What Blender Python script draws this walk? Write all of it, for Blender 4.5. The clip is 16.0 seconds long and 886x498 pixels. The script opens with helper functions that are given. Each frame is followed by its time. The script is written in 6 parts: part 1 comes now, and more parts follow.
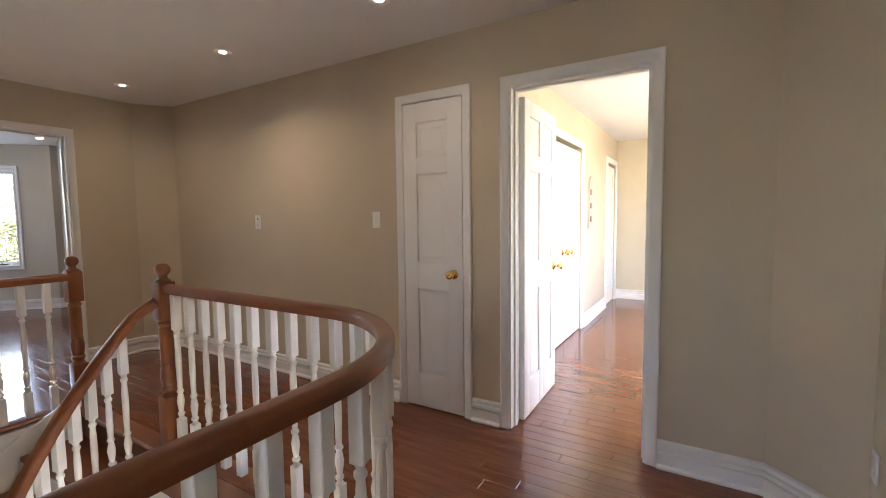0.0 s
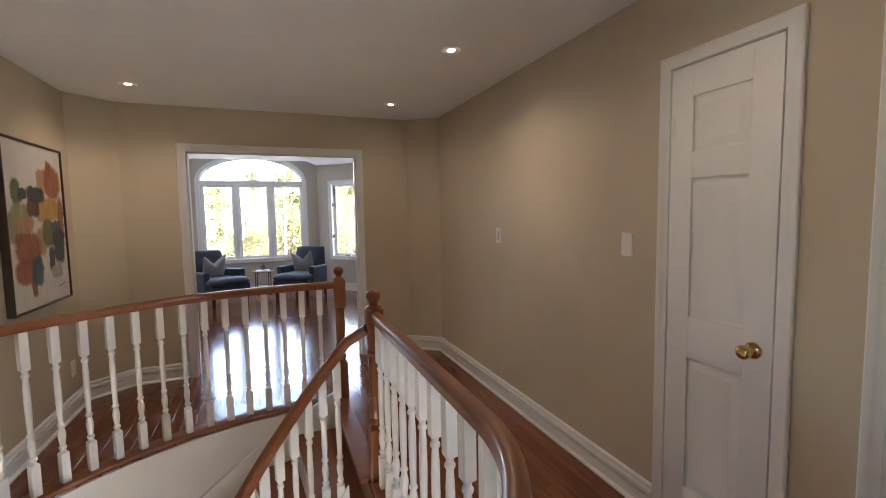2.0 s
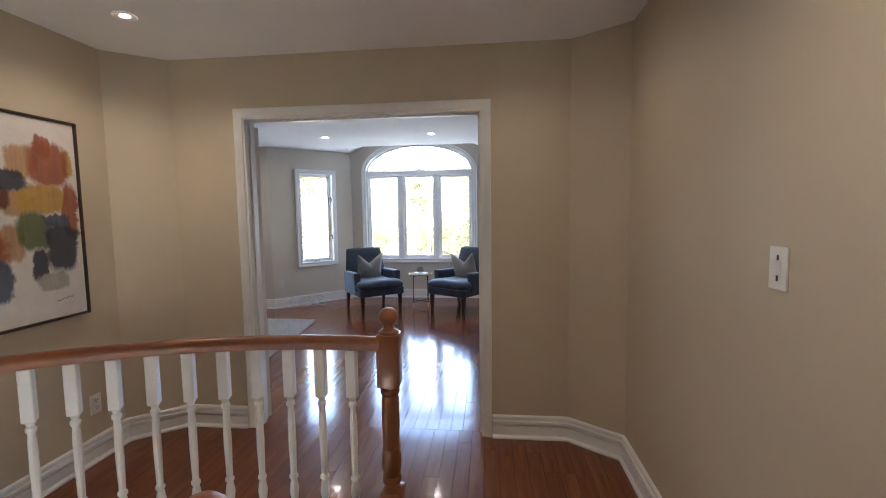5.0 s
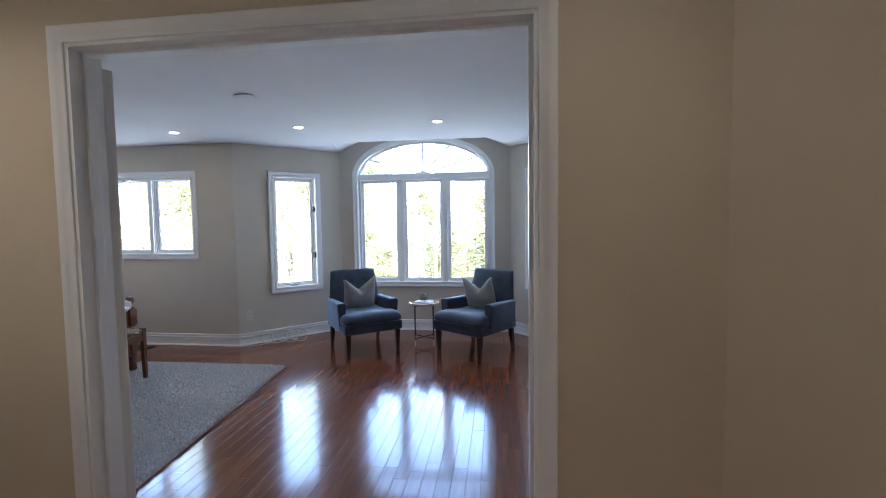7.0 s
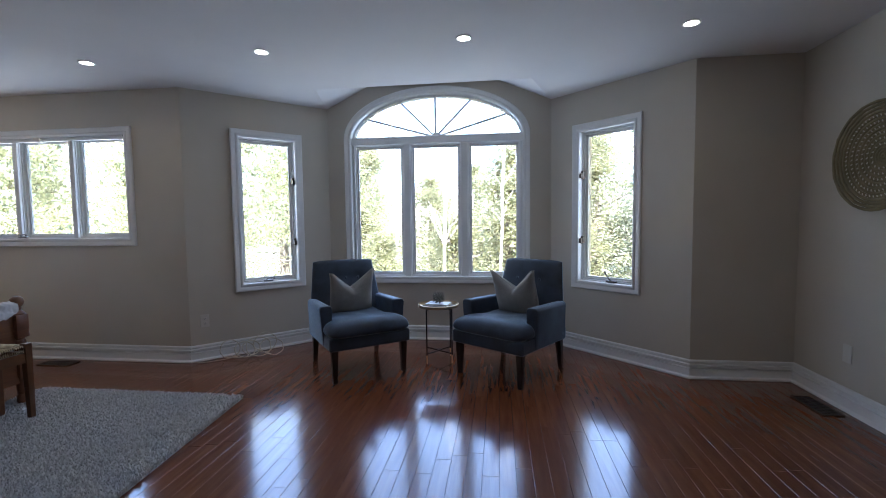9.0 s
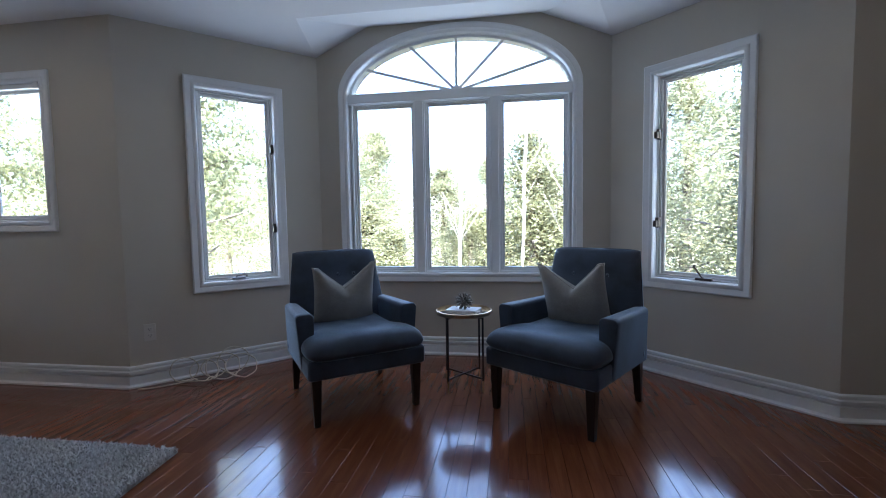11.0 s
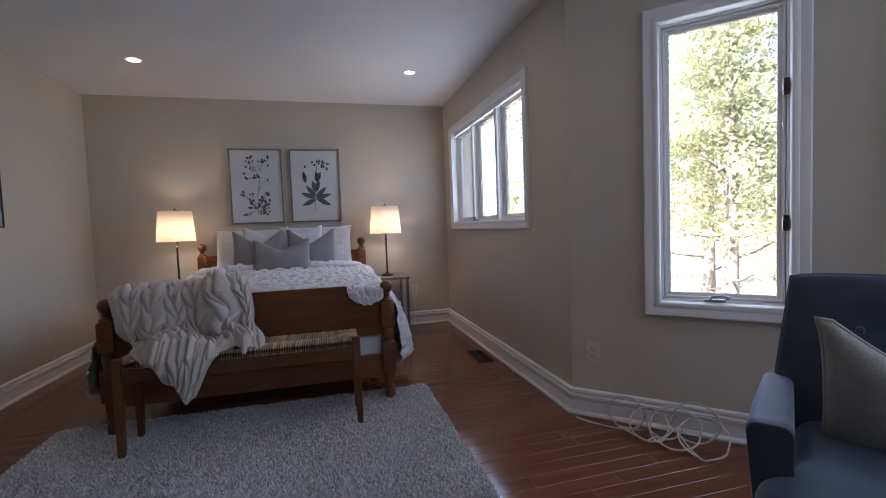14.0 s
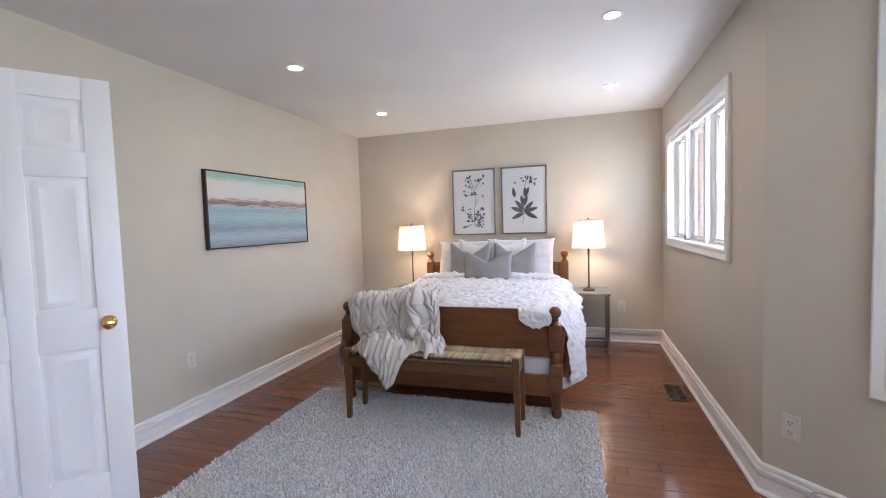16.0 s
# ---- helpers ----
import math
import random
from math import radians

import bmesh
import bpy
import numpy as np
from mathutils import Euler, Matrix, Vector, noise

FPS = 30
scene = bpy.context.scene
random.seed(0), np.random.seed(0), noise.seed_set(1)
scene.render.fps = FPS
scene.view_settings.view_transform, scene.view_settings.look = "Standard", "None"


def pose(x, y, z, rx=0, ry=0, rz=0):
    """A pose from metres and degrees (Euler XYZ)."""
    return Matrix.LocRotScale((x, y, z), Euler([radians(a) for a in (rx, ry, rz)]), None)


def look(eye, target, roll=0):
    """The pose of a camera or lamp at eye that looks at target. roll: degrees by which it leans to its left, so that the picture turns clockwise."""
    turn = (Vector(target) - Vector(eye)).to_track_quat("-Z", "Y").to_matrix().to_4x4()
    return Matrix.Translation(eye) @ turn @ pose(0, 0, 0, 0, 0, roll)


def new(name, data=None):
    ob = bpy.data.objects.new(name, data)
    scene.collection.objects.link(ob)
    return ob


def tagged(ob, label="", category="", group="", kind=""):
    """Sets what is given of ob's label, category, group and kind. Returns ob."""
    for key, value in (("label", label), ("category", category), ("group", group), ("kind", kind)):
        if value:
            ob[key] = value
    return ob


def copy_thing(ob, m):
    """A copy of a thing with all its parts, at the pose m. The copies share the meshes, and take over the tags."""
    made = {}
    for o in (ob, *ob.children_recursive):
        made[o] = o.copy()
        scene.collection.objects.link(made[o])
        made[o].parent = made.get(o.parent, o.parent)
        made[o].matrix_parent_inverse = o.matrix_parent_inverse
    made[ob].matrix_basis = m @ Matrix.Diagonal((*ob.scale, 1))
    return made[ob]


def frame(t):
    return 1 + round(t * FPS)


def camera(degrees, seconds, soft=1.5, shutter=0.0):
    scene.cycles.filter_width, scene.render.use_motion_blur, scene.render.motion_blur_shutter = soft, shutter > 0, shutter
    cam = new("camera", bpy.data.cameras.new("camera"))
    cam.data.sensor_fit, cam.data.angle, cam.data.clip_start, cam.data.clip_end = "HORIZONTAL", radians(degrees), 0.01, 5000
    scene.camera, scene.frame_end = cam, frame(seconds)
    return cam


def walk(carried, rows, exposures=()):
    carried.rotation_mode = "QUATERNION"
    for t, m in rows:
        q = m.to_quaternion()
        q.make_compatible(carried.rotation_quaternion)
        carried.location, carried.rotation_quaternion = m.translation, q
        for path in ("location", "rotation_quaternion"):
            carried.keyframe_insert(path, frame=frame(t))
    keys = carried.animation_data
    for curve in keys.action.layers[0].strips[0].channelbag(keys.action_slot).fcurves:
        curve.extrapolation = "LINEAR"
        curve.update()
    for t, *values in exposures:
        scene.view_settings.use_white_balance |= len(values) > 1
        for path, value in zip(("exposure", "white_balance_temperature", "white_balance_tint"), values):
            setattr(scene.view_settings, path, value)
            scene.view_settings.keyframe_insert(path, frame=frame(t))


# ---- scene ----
cam = camera(90.5, 16.0, 1.0)
PATH = [
    (0, (0.458, 0.458, 1.297), (-0.575, 2.164, 1.153), -0.7),
    (0.5, (0.402, 0.658, 1.389), (-0.913, 2.158, 1.242), -0.6),
    (1, (0.333, 0.83, 1.459), (-1.186, 2.121, 1.298), -0.7),
    (1.5, (0.271, 1.048, 1.456), (-1.444, 2.066, 1.299), -0.8),
    (2, (0.126, 1.25, 1.453), (-1.731, 1.976, 1.292), -1.0),
    (2.5, (-0.113, 1.488, 1.457), (-2.048, 1.967, 1.297), -0.9),
    (3, (-0.351, 1.708, 1.442), (-2.326, 1.981, 1.283), -0.8),
    (5.5, (-2.003, 2.142, 1.437), (-3.981, 1.895, 1.282), -0.7),
    (6, (-2.359, 2.092, 1.464), (-4.338, 1.833, 1.329), -0.5),
    (6.5, (-2.711, 2.039, 1.447), (-4.691, 1.781, 1.323), -0.6),
    (7, (-3.043, 1.968, 1.445), (-5.024, 1.721, 1.329), -0.8),
    (7.5, (-3.405, 1.898, 1.4), (-5.386, 1.644, 1.289), -0.5),
    (8, (-3.725, 1.797, 1.363), (-5.705, 1.544, 1.242), -0.7),
    (8.5, (-4.062, 1.723, 1.297), (-6.042, 1.468, 1.177), -0.6),
    (9, (-4.361, 1.622, 1.243), (-6.341, 1.369, 1.116), -0.7),
    (11.5, (-5.652, 1.364, 1.038), (-7.618, 1.023, 0.913), -1.1),
    (12, (-5.902, 1.352, 1.0), (-7.808, 0.759, 0.877), -1.4),
    (12.5, (-6.095, 1.314, 0.996), (-7.818, 0.307, 0.874), -1.6),
    (13, (-6.29, 1.25, 1.031), (-7.699, -0.162, 0.888), -2.1),
    (13.5, (-6.452, 1.129, 1.048), (-7.459, -0.596, 0.933), -2.0),
    (14, (-6.612, 1.083, 1.093), (-7.118, -0.849, 0.988), -2.1),
    (14.5, (-6.767, 1.118, 1.128), (-6.821, -0.879, 1.035), -2.0),
    (15, (-6.945, 1.188, 1.198), (-6.699, -0.795, 1.107), -1.9),
    (15.5, (-7.036, 1.234, 1.284), (-6.596, -0.714, 1.18), -1.9),
    (16, (-7.113, 1.259, 1.329), (-6.517, -0.647, 1.213), -1.8),
]
EXPOSURES = [(0.0, 4.58, 6500, 19), (2.0, 4.43, 6450, 18), (3.0, 4.7, 6400, 17), (5.5, 4.55, 5750, 14), (6.5, 4.42, 5400, 12), (8.0, 4.08, 5600, 14), (9.0, 3.6, 5600, 15), (11.5, 3.45, 5400, 14), (12.5, 3.4, 5550, 17), (13.5, 3.35, 5800, 20), (14.0, 3.5, 6050, 23), (14.5, 4.0, 6200, 23), (15.0, 4.4, 6300, 22), (16.0, 4.98, 6400, 21)]
walk(cam, [(t, look(eye, target, roll)) for t, eye, target, roll in PATH], EXPOSURES)

# ---- world and sun ----
SUN_ELEVATION, SUN_TURN = 48.0, 70.0
SKY, SUN = 0.15, 5.0
# the last two values drive fill lamps at added, unseen openings
DOWNLIGHT, ROOM_DIM, TABLE_LAMP, WINDOW_LIGHT, SIDE_LIGHT, HALL_LIGHT, STAIR_FILL = 1.2, 0.195, 0.40, 1.0, 1.0, 0.4, 0.65
world = bpy.data.worlds.new("sky")
scene.world = world
world.use_nodes = True
sky = world.node_tree.nodes.new("ShaderNodeTexSky")
sky.sky_type, sky.sun_disc = "NISHITA", False
sky.sun_elevation, sky.sun_rotation = radians(SUN_ELEVATION), radians(SUN_TURN)
back = world.node_tree.nodes["Background"]
back.inputs["Strength"].default_value = SKY
world.node_tree.links.new(sky.outputs[0], back.inputs[0])
sun_data = bpy.data.lights.new("sun", "SUN")
sun_data.energy, sun_data.angle, sun_data.color = SUN, radians(0.5), (1.0, 0.95, 0.86)
sun = new("sun", sun_data)
_a, _e = radians(SUN_TURN), radians(SUN_ELEVATION)
sun.matrix_world = look((0, 0, 0), (-math.sin(_a) * math.cos(_e), -math.cos(_a) * math.cos(_e), -math.sin(_e)))


def area_lamp(name, eye, target, w, h, power, color=(1, 1, 1)):
    d = bpy.data.lights.new(name, "AREA")
    d.shape, d.size, d.size_y, d.energy, d.color = "RECTANGLE", w, h, power, color
    o = new(name, d)
    o.matrix_world = look(eye, target)
    return o


def spot_lamp(name, x, y, z, power, spread=150, color=(1.0, 0.83, 0.62)):
    d = bpy.data.lights.new(name, "SPOT")
    d.energy, d.color, d.spot_size, d.spot_blend, d.shadow_soft_size = power, color, radians(spread), 1.0, 0.04
    o = new(name, d)
    o.location = (x, y, z)
    return o


def point_lamp(name, x, y, z, power, color=(1.0, 0.82, 0.60)):
    d = bpy.data.lights.new(name, "POINT")
    d.energy, d.color, d.shadow_soft_size = power, color, 0.04
    o = new(name, d)
    o.location = (x, y, z)
    return o


# ---- materials ----
class Mat:
    """A Principled material with short ways to add noise, colour and bump."""

    def __init__(self, name, rough=0.5, metal=0.0):
        self.m = bpy.data.materials.new(name)
        self.m.use_nodes = True
        self.t = self.m.node_tree
        self.b = self.t.nodes["Principled BSDF"]
        self.b.inputs["Roughness"].default_value = rough
        self.b.inputs["Metallic"].default_value = metal
        self.c = self.t.nodes.new("ShaderNodeTexCoord")

    def put(self, value, socket):
        if isinstance(value, bpy.types.NodeSocket):
            self.t.links.new(value, socket)
        else:
            socket.default_value = value

    def coords(self, scale=(1, 1, 1), turn=(0, 0, 0), space="Object"):
        n = self.t.nodes.new("ShaderNodeMapping")
        n.inputs["Scale"].default_value = scale
        n.inputs["Rotation"].default_value = turn
        self.t.links.new(self.c.outputs[space], n.inputs["Vector"])
        return n.outputs[0]

    def noise(self, vec, scale=5.0, detail=4.0, rough=0.55, warp=0.0):
        n = self.t.nodes.new("ShaderNodeTexNoise")
        n.inputs["Scale"].default_value, n.inputs["Detail"].default_value = scale, detail
        n.inputs["Roughness"].default_value, n.inputs["Distortion"].default_value = rough, warp
        self.t.links.new(vec, n.inputs["Vector"])
        return n.outputs["Fac"]

    def ramp(self, fac, stops):
        n = self.t.nodes.new("ShaderNodeValToRGB")
        while len(n.color_ramp.elements) < len(stops):
            n.color_ramp.elements.new(0.5)
        for e, (p, c) in zip(n.color_ramp.elements, stops):
            e.position, e.color = p, (*c, 1)
        self.t.links.new(fac, n.inputs[0])
        return n.outputs[0]

    def mix(self, fac, a, b, kind="MIX"):
        n = self.t.nodes.new("ShaderNodeMix")
        n.data_type, n.blend_type = "RGBA", kind
        self.put(fac, n.inputs[0])
        for v, s in ((a, n.inputs[6]), (b, n.inputs[7])):
            self.put((*v, 1) if isinstance(v, tuple) else v, s)
        return n.outputs[2]

    def math(self, op, a, b=0.0):
        n = self.t.nodes.new("ShaderNodeMath")
        n.operation = op
        self.put(a, n.inputs[0])
        self.put(b, n.inputs[1])
        return n.outputs[0]

    def random(self):
        n = self.t.nodes.new("ShaderNodeObjectInfo")
        return n.outputs["Random"]

    def island(self):
        n = self.t.nodes.new("ShaderNodeNewGeometry")
        return n.outputs["Random Per Island"]

    def color(self, v):
        self.put((*v, 1) if isinstance(v, tuple) else v, self.b.inputs["Base Color"])
        return self

    def rough(self, v):
        self.put(v, self.b.inputs["Roughness"])
        return self

    def bump(self, h, strength=0.2, dist=0.002):
        n = self.t.nodes.new("ShaderNodeBump")
        n.inputs["Strength"].default_value, n.inputs["Distance"].default_value = strength, dist
        self.t.links.new(h, n.inputs["Height"])
        self.t.links.new(n.outputs[0], self.b.inputs["Normal"])
        return self


def paint(name, base, rough=0.6, vary=0.05, bump=0.08, grain=350.0):
    k = Mat(name, rough)
    big = k.noise(k.coords(), 1.3, 3)
    fine = k.noise(k.coords(), grain, 2)
    lo, hi = tuple(c * (1 - vary) for c in base), tuple(min(1, c * (1 + vary)) for c in base)
    k.color(k.ramp(big, [(0.3, lo), (0.7, hi)]))
    k.rough(k.math("MULTIPLY_ADD", fine, 0.12))
    k.t.nodes[-1].inputs[2].default_value = rough - 0.06
    return k.bump(fine, bump, 0.001).m


def wood(name, dark, mid, light, rough=0.3, scale=(1.2, 18, 18), per="object", coat=0.0, fine=90.0):
    k = Mat(name, rough)
    g = k.noise(k.coords(scale), 2.2, 6, 0.6, 0.6)
    f = k.noise(k.coords((scale[0] * 2, scale[1] * 6, scale[2] * 6)), 3.0, 3)
    c = k.ramp(g, [(0.28, dark), (0.5, mid), (0.75, light)])
    c = k.mix(0.22, c, k.ramp(f, [(0.3, dark), (0.65, light)]))
    r = k.random() if per == "object" else k.island()
    c = k.mix(k.math("MULTIPLY", r, 0.45), c, dark)
    k.color(c)
    k.rough(k.math("ADD", k.math("MULTIPLY", f, 0.12), rough - 0.06))
    if coat:
        k.b.inputs["Coat Weight"].default_value = coat
        k.b.inputs["Coat Roughness"].default_value = 0.05
    return k.bump(f, 0.06, 0.001).m


def cloth(name, base, rough=0.9, sheen=0.3, weave=900.0, vary=0.15, bump=0.3, tint=None):
    k = Mat(name, rough)
    big = k.noise(k.coords(), 6, 4)
    w = k.noise(k.coords(), weave, 2)
    c = k.ramp(big, [(0.3, tuple(x * (1 - vary) for x in base)), (0.7, tuple(min(1, x * (1 + vary)) for x in base))])
    k.color(k.mix(0.25, c, k.ramp(w, [(0.35, tuple(x * 0.6 for x in base)), (0.65, tuple(min(1, x * 1.3) for x in base))])))
    k.b.inputs["Sheen Weight"].default_value = sheen
    if tint:
        k.b.inputs["Sheen Tint"].default_value = (*tint, 1)
        k.b.inputs["Sheen Roughness"].default_value = 0.32
    return k.bump(w, bump, 0.001).m


def metal(name, base, rough=0.25):
    k = Mat(name, rough, 1.0)
    n = k.noise(k.coords(), 60, 3)
    k.color(k.ramp(n, [(0.3, tuple(c * 0.85 for c in base)), (0.7, base)]))
    return k.rough(k.math("ADD", k.math("MULTIPLY", n, 0.1), rough - 0.05)).m


def glow(name, base, strength):
    k = Mat(name, 0.4)
    k.color(base)
    k.b.inputs["Emission Color"].default_value = (*base, 1)
    k.b.inputs["Emission Strength"].default_value = strength
    return k.m


WALL = paint("beige_wall_paint", (0.57, 0.485, 0.36), 0.55)
GREIGE = paint("grey_beige_wall_paint", (0.56, 0.505, 0.42), 0.55)
CEIL = paint("ceiling_paint", (0.79, 0.77, 0.76), 0.85, 0.03, 0.15, 220)
TRIM = paint("white_trim_paint", (0.80, 0.79, 0.77), 0.30, 0.02, 0.03)
DOORW = paint("white_door_paint", (0.80, 0.79, 0.77), 0.35, 0.02, 0.05, 500)
SHELL = paint("plain_shell", (0.55, 0.5, 0.45), 0.8)
FLOORW = wood("cherry_floor_boards", (0.120, 0.035, 0.016), (0.200, 0.064, 0.026), (0.295, 0.105, 0.043), 0.16, (1.0, 12, 12), coat=0.28)
FLOORJ = wood("cherry_floor_boards_far", (0.120, 0.035, 0.016), (0.200, 0.064, 0.026), (0.295, 0.105, 0.043), 0.16, (1.0, 12, 12), per="island", coat=0.28)
SUBF = paint("brown_subfloor", (0.15, 0.06, 0.028), 0.7)
OAK = wood("stained_oak_rail", (0.20, 0.066, 0.023), (0.235, 0.080, 0.028), (0.27, 0.097, 0.035), 0.30, (9, 9, 9), coat=0.22)
PINE = wood("dark_pine_bed", (0.085, 0.027, 0.010), (0.17, 0.060, 0.020), (0.245, 0.098, 0.035), 0.34, (1.3, 12, 12), coat=0.12)
BENCHW = wood("brown_bench_wood", (0.075, 0.028, 0.010), (0.145, 0.058, 0.020), (0.21, 0.095, 0.036), 0.35, (4, 9, 4))
EBONY = wood("black_brown_leg", (0.010, 0.006, 0.005), (0.018, 0.011, 0.009), (0.03, 0.02, 0.016), 0.3, (10, 10, 1))
GREYW = wood("grey_weathered_wood", (0.12, 0.11, 0.10), (0.19, 0.175, 0.16), (0.27, 0.25, 0.23), 0.6, (3, 12, 12))
BRASS = metal("polished_brass", (0.85, 0.58, 0.22), 0.15)
BRONZE = metal("dark_bronze", (0.10, 0.08, 0.065), 0.35)
IRON = metal("black_metal", (0.05, 0.05, 0.055), 0.4)
GOLD = metal("aged_gold_rim", (0.62, 0.45, 0.26), 0.3)
STEEL = metal("grey_hardware", (0.30, 0.29, 0.28), 0.35)
MIRROR = metal("mirror_tray", (0.85, 0.85, 0.86), 0.04)
VELVET = cloth("blue_grey_velvet", (0.034, 0.048, 0.074), 0.65, 1.0, 700, 0.55, 0.25, (0.62, 0.78, 0.95))
PILLOWC = cloth("grey_green_cushion_cloth", (0.31, 0.30, 0.285), 0.95, 0.2, 150, 0.22, 1.0)
PIPING = cloth("pale_cord", (0.40, 0.385, 0.36), 0.9, 0.2, 300, 0.1, 0.6)
GREYC = cloth("warm_grey_cushion_cloth", (0.25, 0.235, 0.235), 0.85, 0.3, 600, 0.12)
WHITEC = cloth("white_cotton", (0.67, 0.66, 0.675), 0.95, 0.15, 300, 0.04, 0.6)
THROWC = cloth("chunky_cream_knit", (0.53, 0.49, 0.445), 0.95, 0.4, 500, 0.08, 0.6)
RUGC = cloth("grey_shag_pile", (0.50, 0.49, 0.475), 1.0, 0.3, 160, 0.22, 0.8)
_k = Mat("woven_rush", 0.75)
RUSH = _k.color(_k.mix(0.35, _k.ramp(_k.island(), [(0.0, (0.26, 0.19, 0.11)), (0.5, (0.44, 0.34, 0.215)), (1.0, (0.60, 0.50, 0.34))]), _k.ramp(_k.noise(_k.coords(), 120, 3), [(0.35, (0.2, 0.14, 0.08)), (0.65, (0.56, 0.46, 0.31))]))).bump(_k.noise(_k.coords(), 160, 3), 0.7, 0.002).m
BASKETC = cloth("woven_seagrass", (0.225, 0.185, 0.10), 0.85, 0.0, 240, 0.35, 0.9)
CABLEC = paint("ivory_cable", (0.62, 0.57, 0.47), 0.45)
PLASTIC = paint("white_plastic", (0.78, 0.77, 0.74), 0.35, 0.01, 0.01)
IVORY = paint("ivory_plastic", (0.64, 0.60, 0.53), 0.4, 0.01, 0.01)
SLOT = paint("dark_slot", (0.03, 0.03, 0.03), 0.6)
BARK = wood("grey_bark", (0.10, 0.08, 0.06), (0.18, 0.15, 0.12), (0.28, 0.24, 0.2), 0.9, (8, 8, 2))
PALEBARK = wood("pale_grey_bark", (0.34, 0.31, 0.28), (0.42, 0.39, 0.35), (0.5, 0.47, 0.43), 0.9, (8, 8, 2))
SILVER = metal("silver_grey_cast", (0.27, 0.25, 0.21), 0.42)
PAPER = paint("mount_paper", (0.72, 0.71, 0.69), 0.8, 0.02)
INK = paint("botanical_ink", (0.085, 0.09, 0.10), 0.8, 0.3)
BOOK = paint("white_book", (0.75, 0.74, 0.73), 0.5)
FRAMEG = wood("grey_brown_frame", (0.16, 0.14, 0.12), (0.25, 0.225, 0.2), (0.33, 0.3, 0.27), 0.5, (6, 6, 6))
FRAMED = wood("dark_brown_frame", (0.025, 0.014, 0.009), (0.04, 0.024, 0.016), (0.06, 0.038, 0.025), 0.4, (5, 5, 5))

_g = Mat("clear_glass", 0.0)
_g.b.inputs["Transmission Weight"].default_value = 1.0
_g.b.inputs["IOR"].default_value = 1.45
GLASS = _g.color((1.0, 1.0, 1.0)).m
_s = Mat("lamp_shade_linen", 0.9)
_s.color((0.85, 0.80, 0.72))
_tr = _s.t.nodes.new("ShaderNodeBsdfTranslucent")
_tr.inputs[0].default_value = (0.95, 0.86, 0.74, 1)
_mx = _s.t.nodes.new("ShaderNodeMixShader")
_mx.inputs[0].default_value = 0.55
_out = _s.t.nodes["Material Output"]
_s.t.links.new(_s.b.outputs[0], _mx.inputs[1])
_s.t.links.new(_tr.outputs[0], _mx.inputs[2])
_s.t.links.new(_mx.outputs[0], _out.inputs[0])
SHADE = _s.m


def leafy(name, dark, mid, light):
    k = Mat(name, 0.6)
    k.color(k.ramp(k.island(), [(0.0, dark), (0.5, mid), (1.0, light)]))
    tr = k.t.nodes.new("ShaderNodeBsdfTranslucent")
    tr.inputs[0].default_value = (*[c * 1.5 for c in light], 1)
    mx = k.t.nodes.new("ShaderNodeMixShader")
    mx.inputs[0].default_value = 0.5
    k.t.links.new(k.b.outputs[0], mx.inputs[1])
    k.t.links.new(tr.outputs[0], mx.inputs[2])
    k.t.links.new(mx.outputs[0], k.t.nodes["Material Output"].inputs[0])
    return k.m


LEAF = leafy("cedar_foliage", (0.12, 0.135, 0.06), (0.18, 0.185, 0.09), (0.24, 0.235, 0.135))
PINEL = leafy("pine_foliage", (0.14, 0.155, 0.075), (0.19, 0.20, 0.10), (0.25, 0.25, 0.14))
_k = Mat("grass_ground", 0.95)
GRASS = _k.color(_k.ramp(_k.noise(_k.coords(), 0.35, 8), [(0.3, (0.22, 0.21, 0.12)), (0.6, (0.36, 0.33, 0.22)), (0.8, (0.46, 0.41, 0.30))])).m
_k = Mat("red_brick", 0.85)
BRICK = _k.color(_k.ramp(_k.island(), [(0.0, (0.2, 0.085, 0.055)), (0.5, (0.28, 0.125, 0.08)), (1.0, (0.36, 0.2, 0.14))])).bump(_k.noise(_k.coords(), 60, 4), 0.4, 0.004).m
MORTAR = paint("mortar", (0.38, 0.36, 0.33), 0.9)


# ---- mesh helpers ----
def part(name, bm, material, parent=None, label="", smooth=False):
    me = bpy.data.meshes.new(name)
    bmesh.ops.recalc_face_normals(bm, faces=bm.faces)
    bm.to_mesh(me)
    bm.free()
    me.materials.append(material)
    if smooth:
        me.shade_smooth()
        if smooth == "auto":
            me.set_sharp_from_angle(angle=radians(40))
    ob = new(name, me)
    if parent is not None:
        ob.parent = parent
    if label:
        ob["label"] = label
    return ob


def thing(name, m, label, category, group="", kind=""):
    e = new(name)
    e.empty_display_size = 0.1
    e.matrix_world = m
    return tagged(e, label, category, group, kind)


def structure(name, bm, material, label, category, smooth=False):
    return tagged(part(name, bm, material, None, "", smooth), label, category, "", "structure")


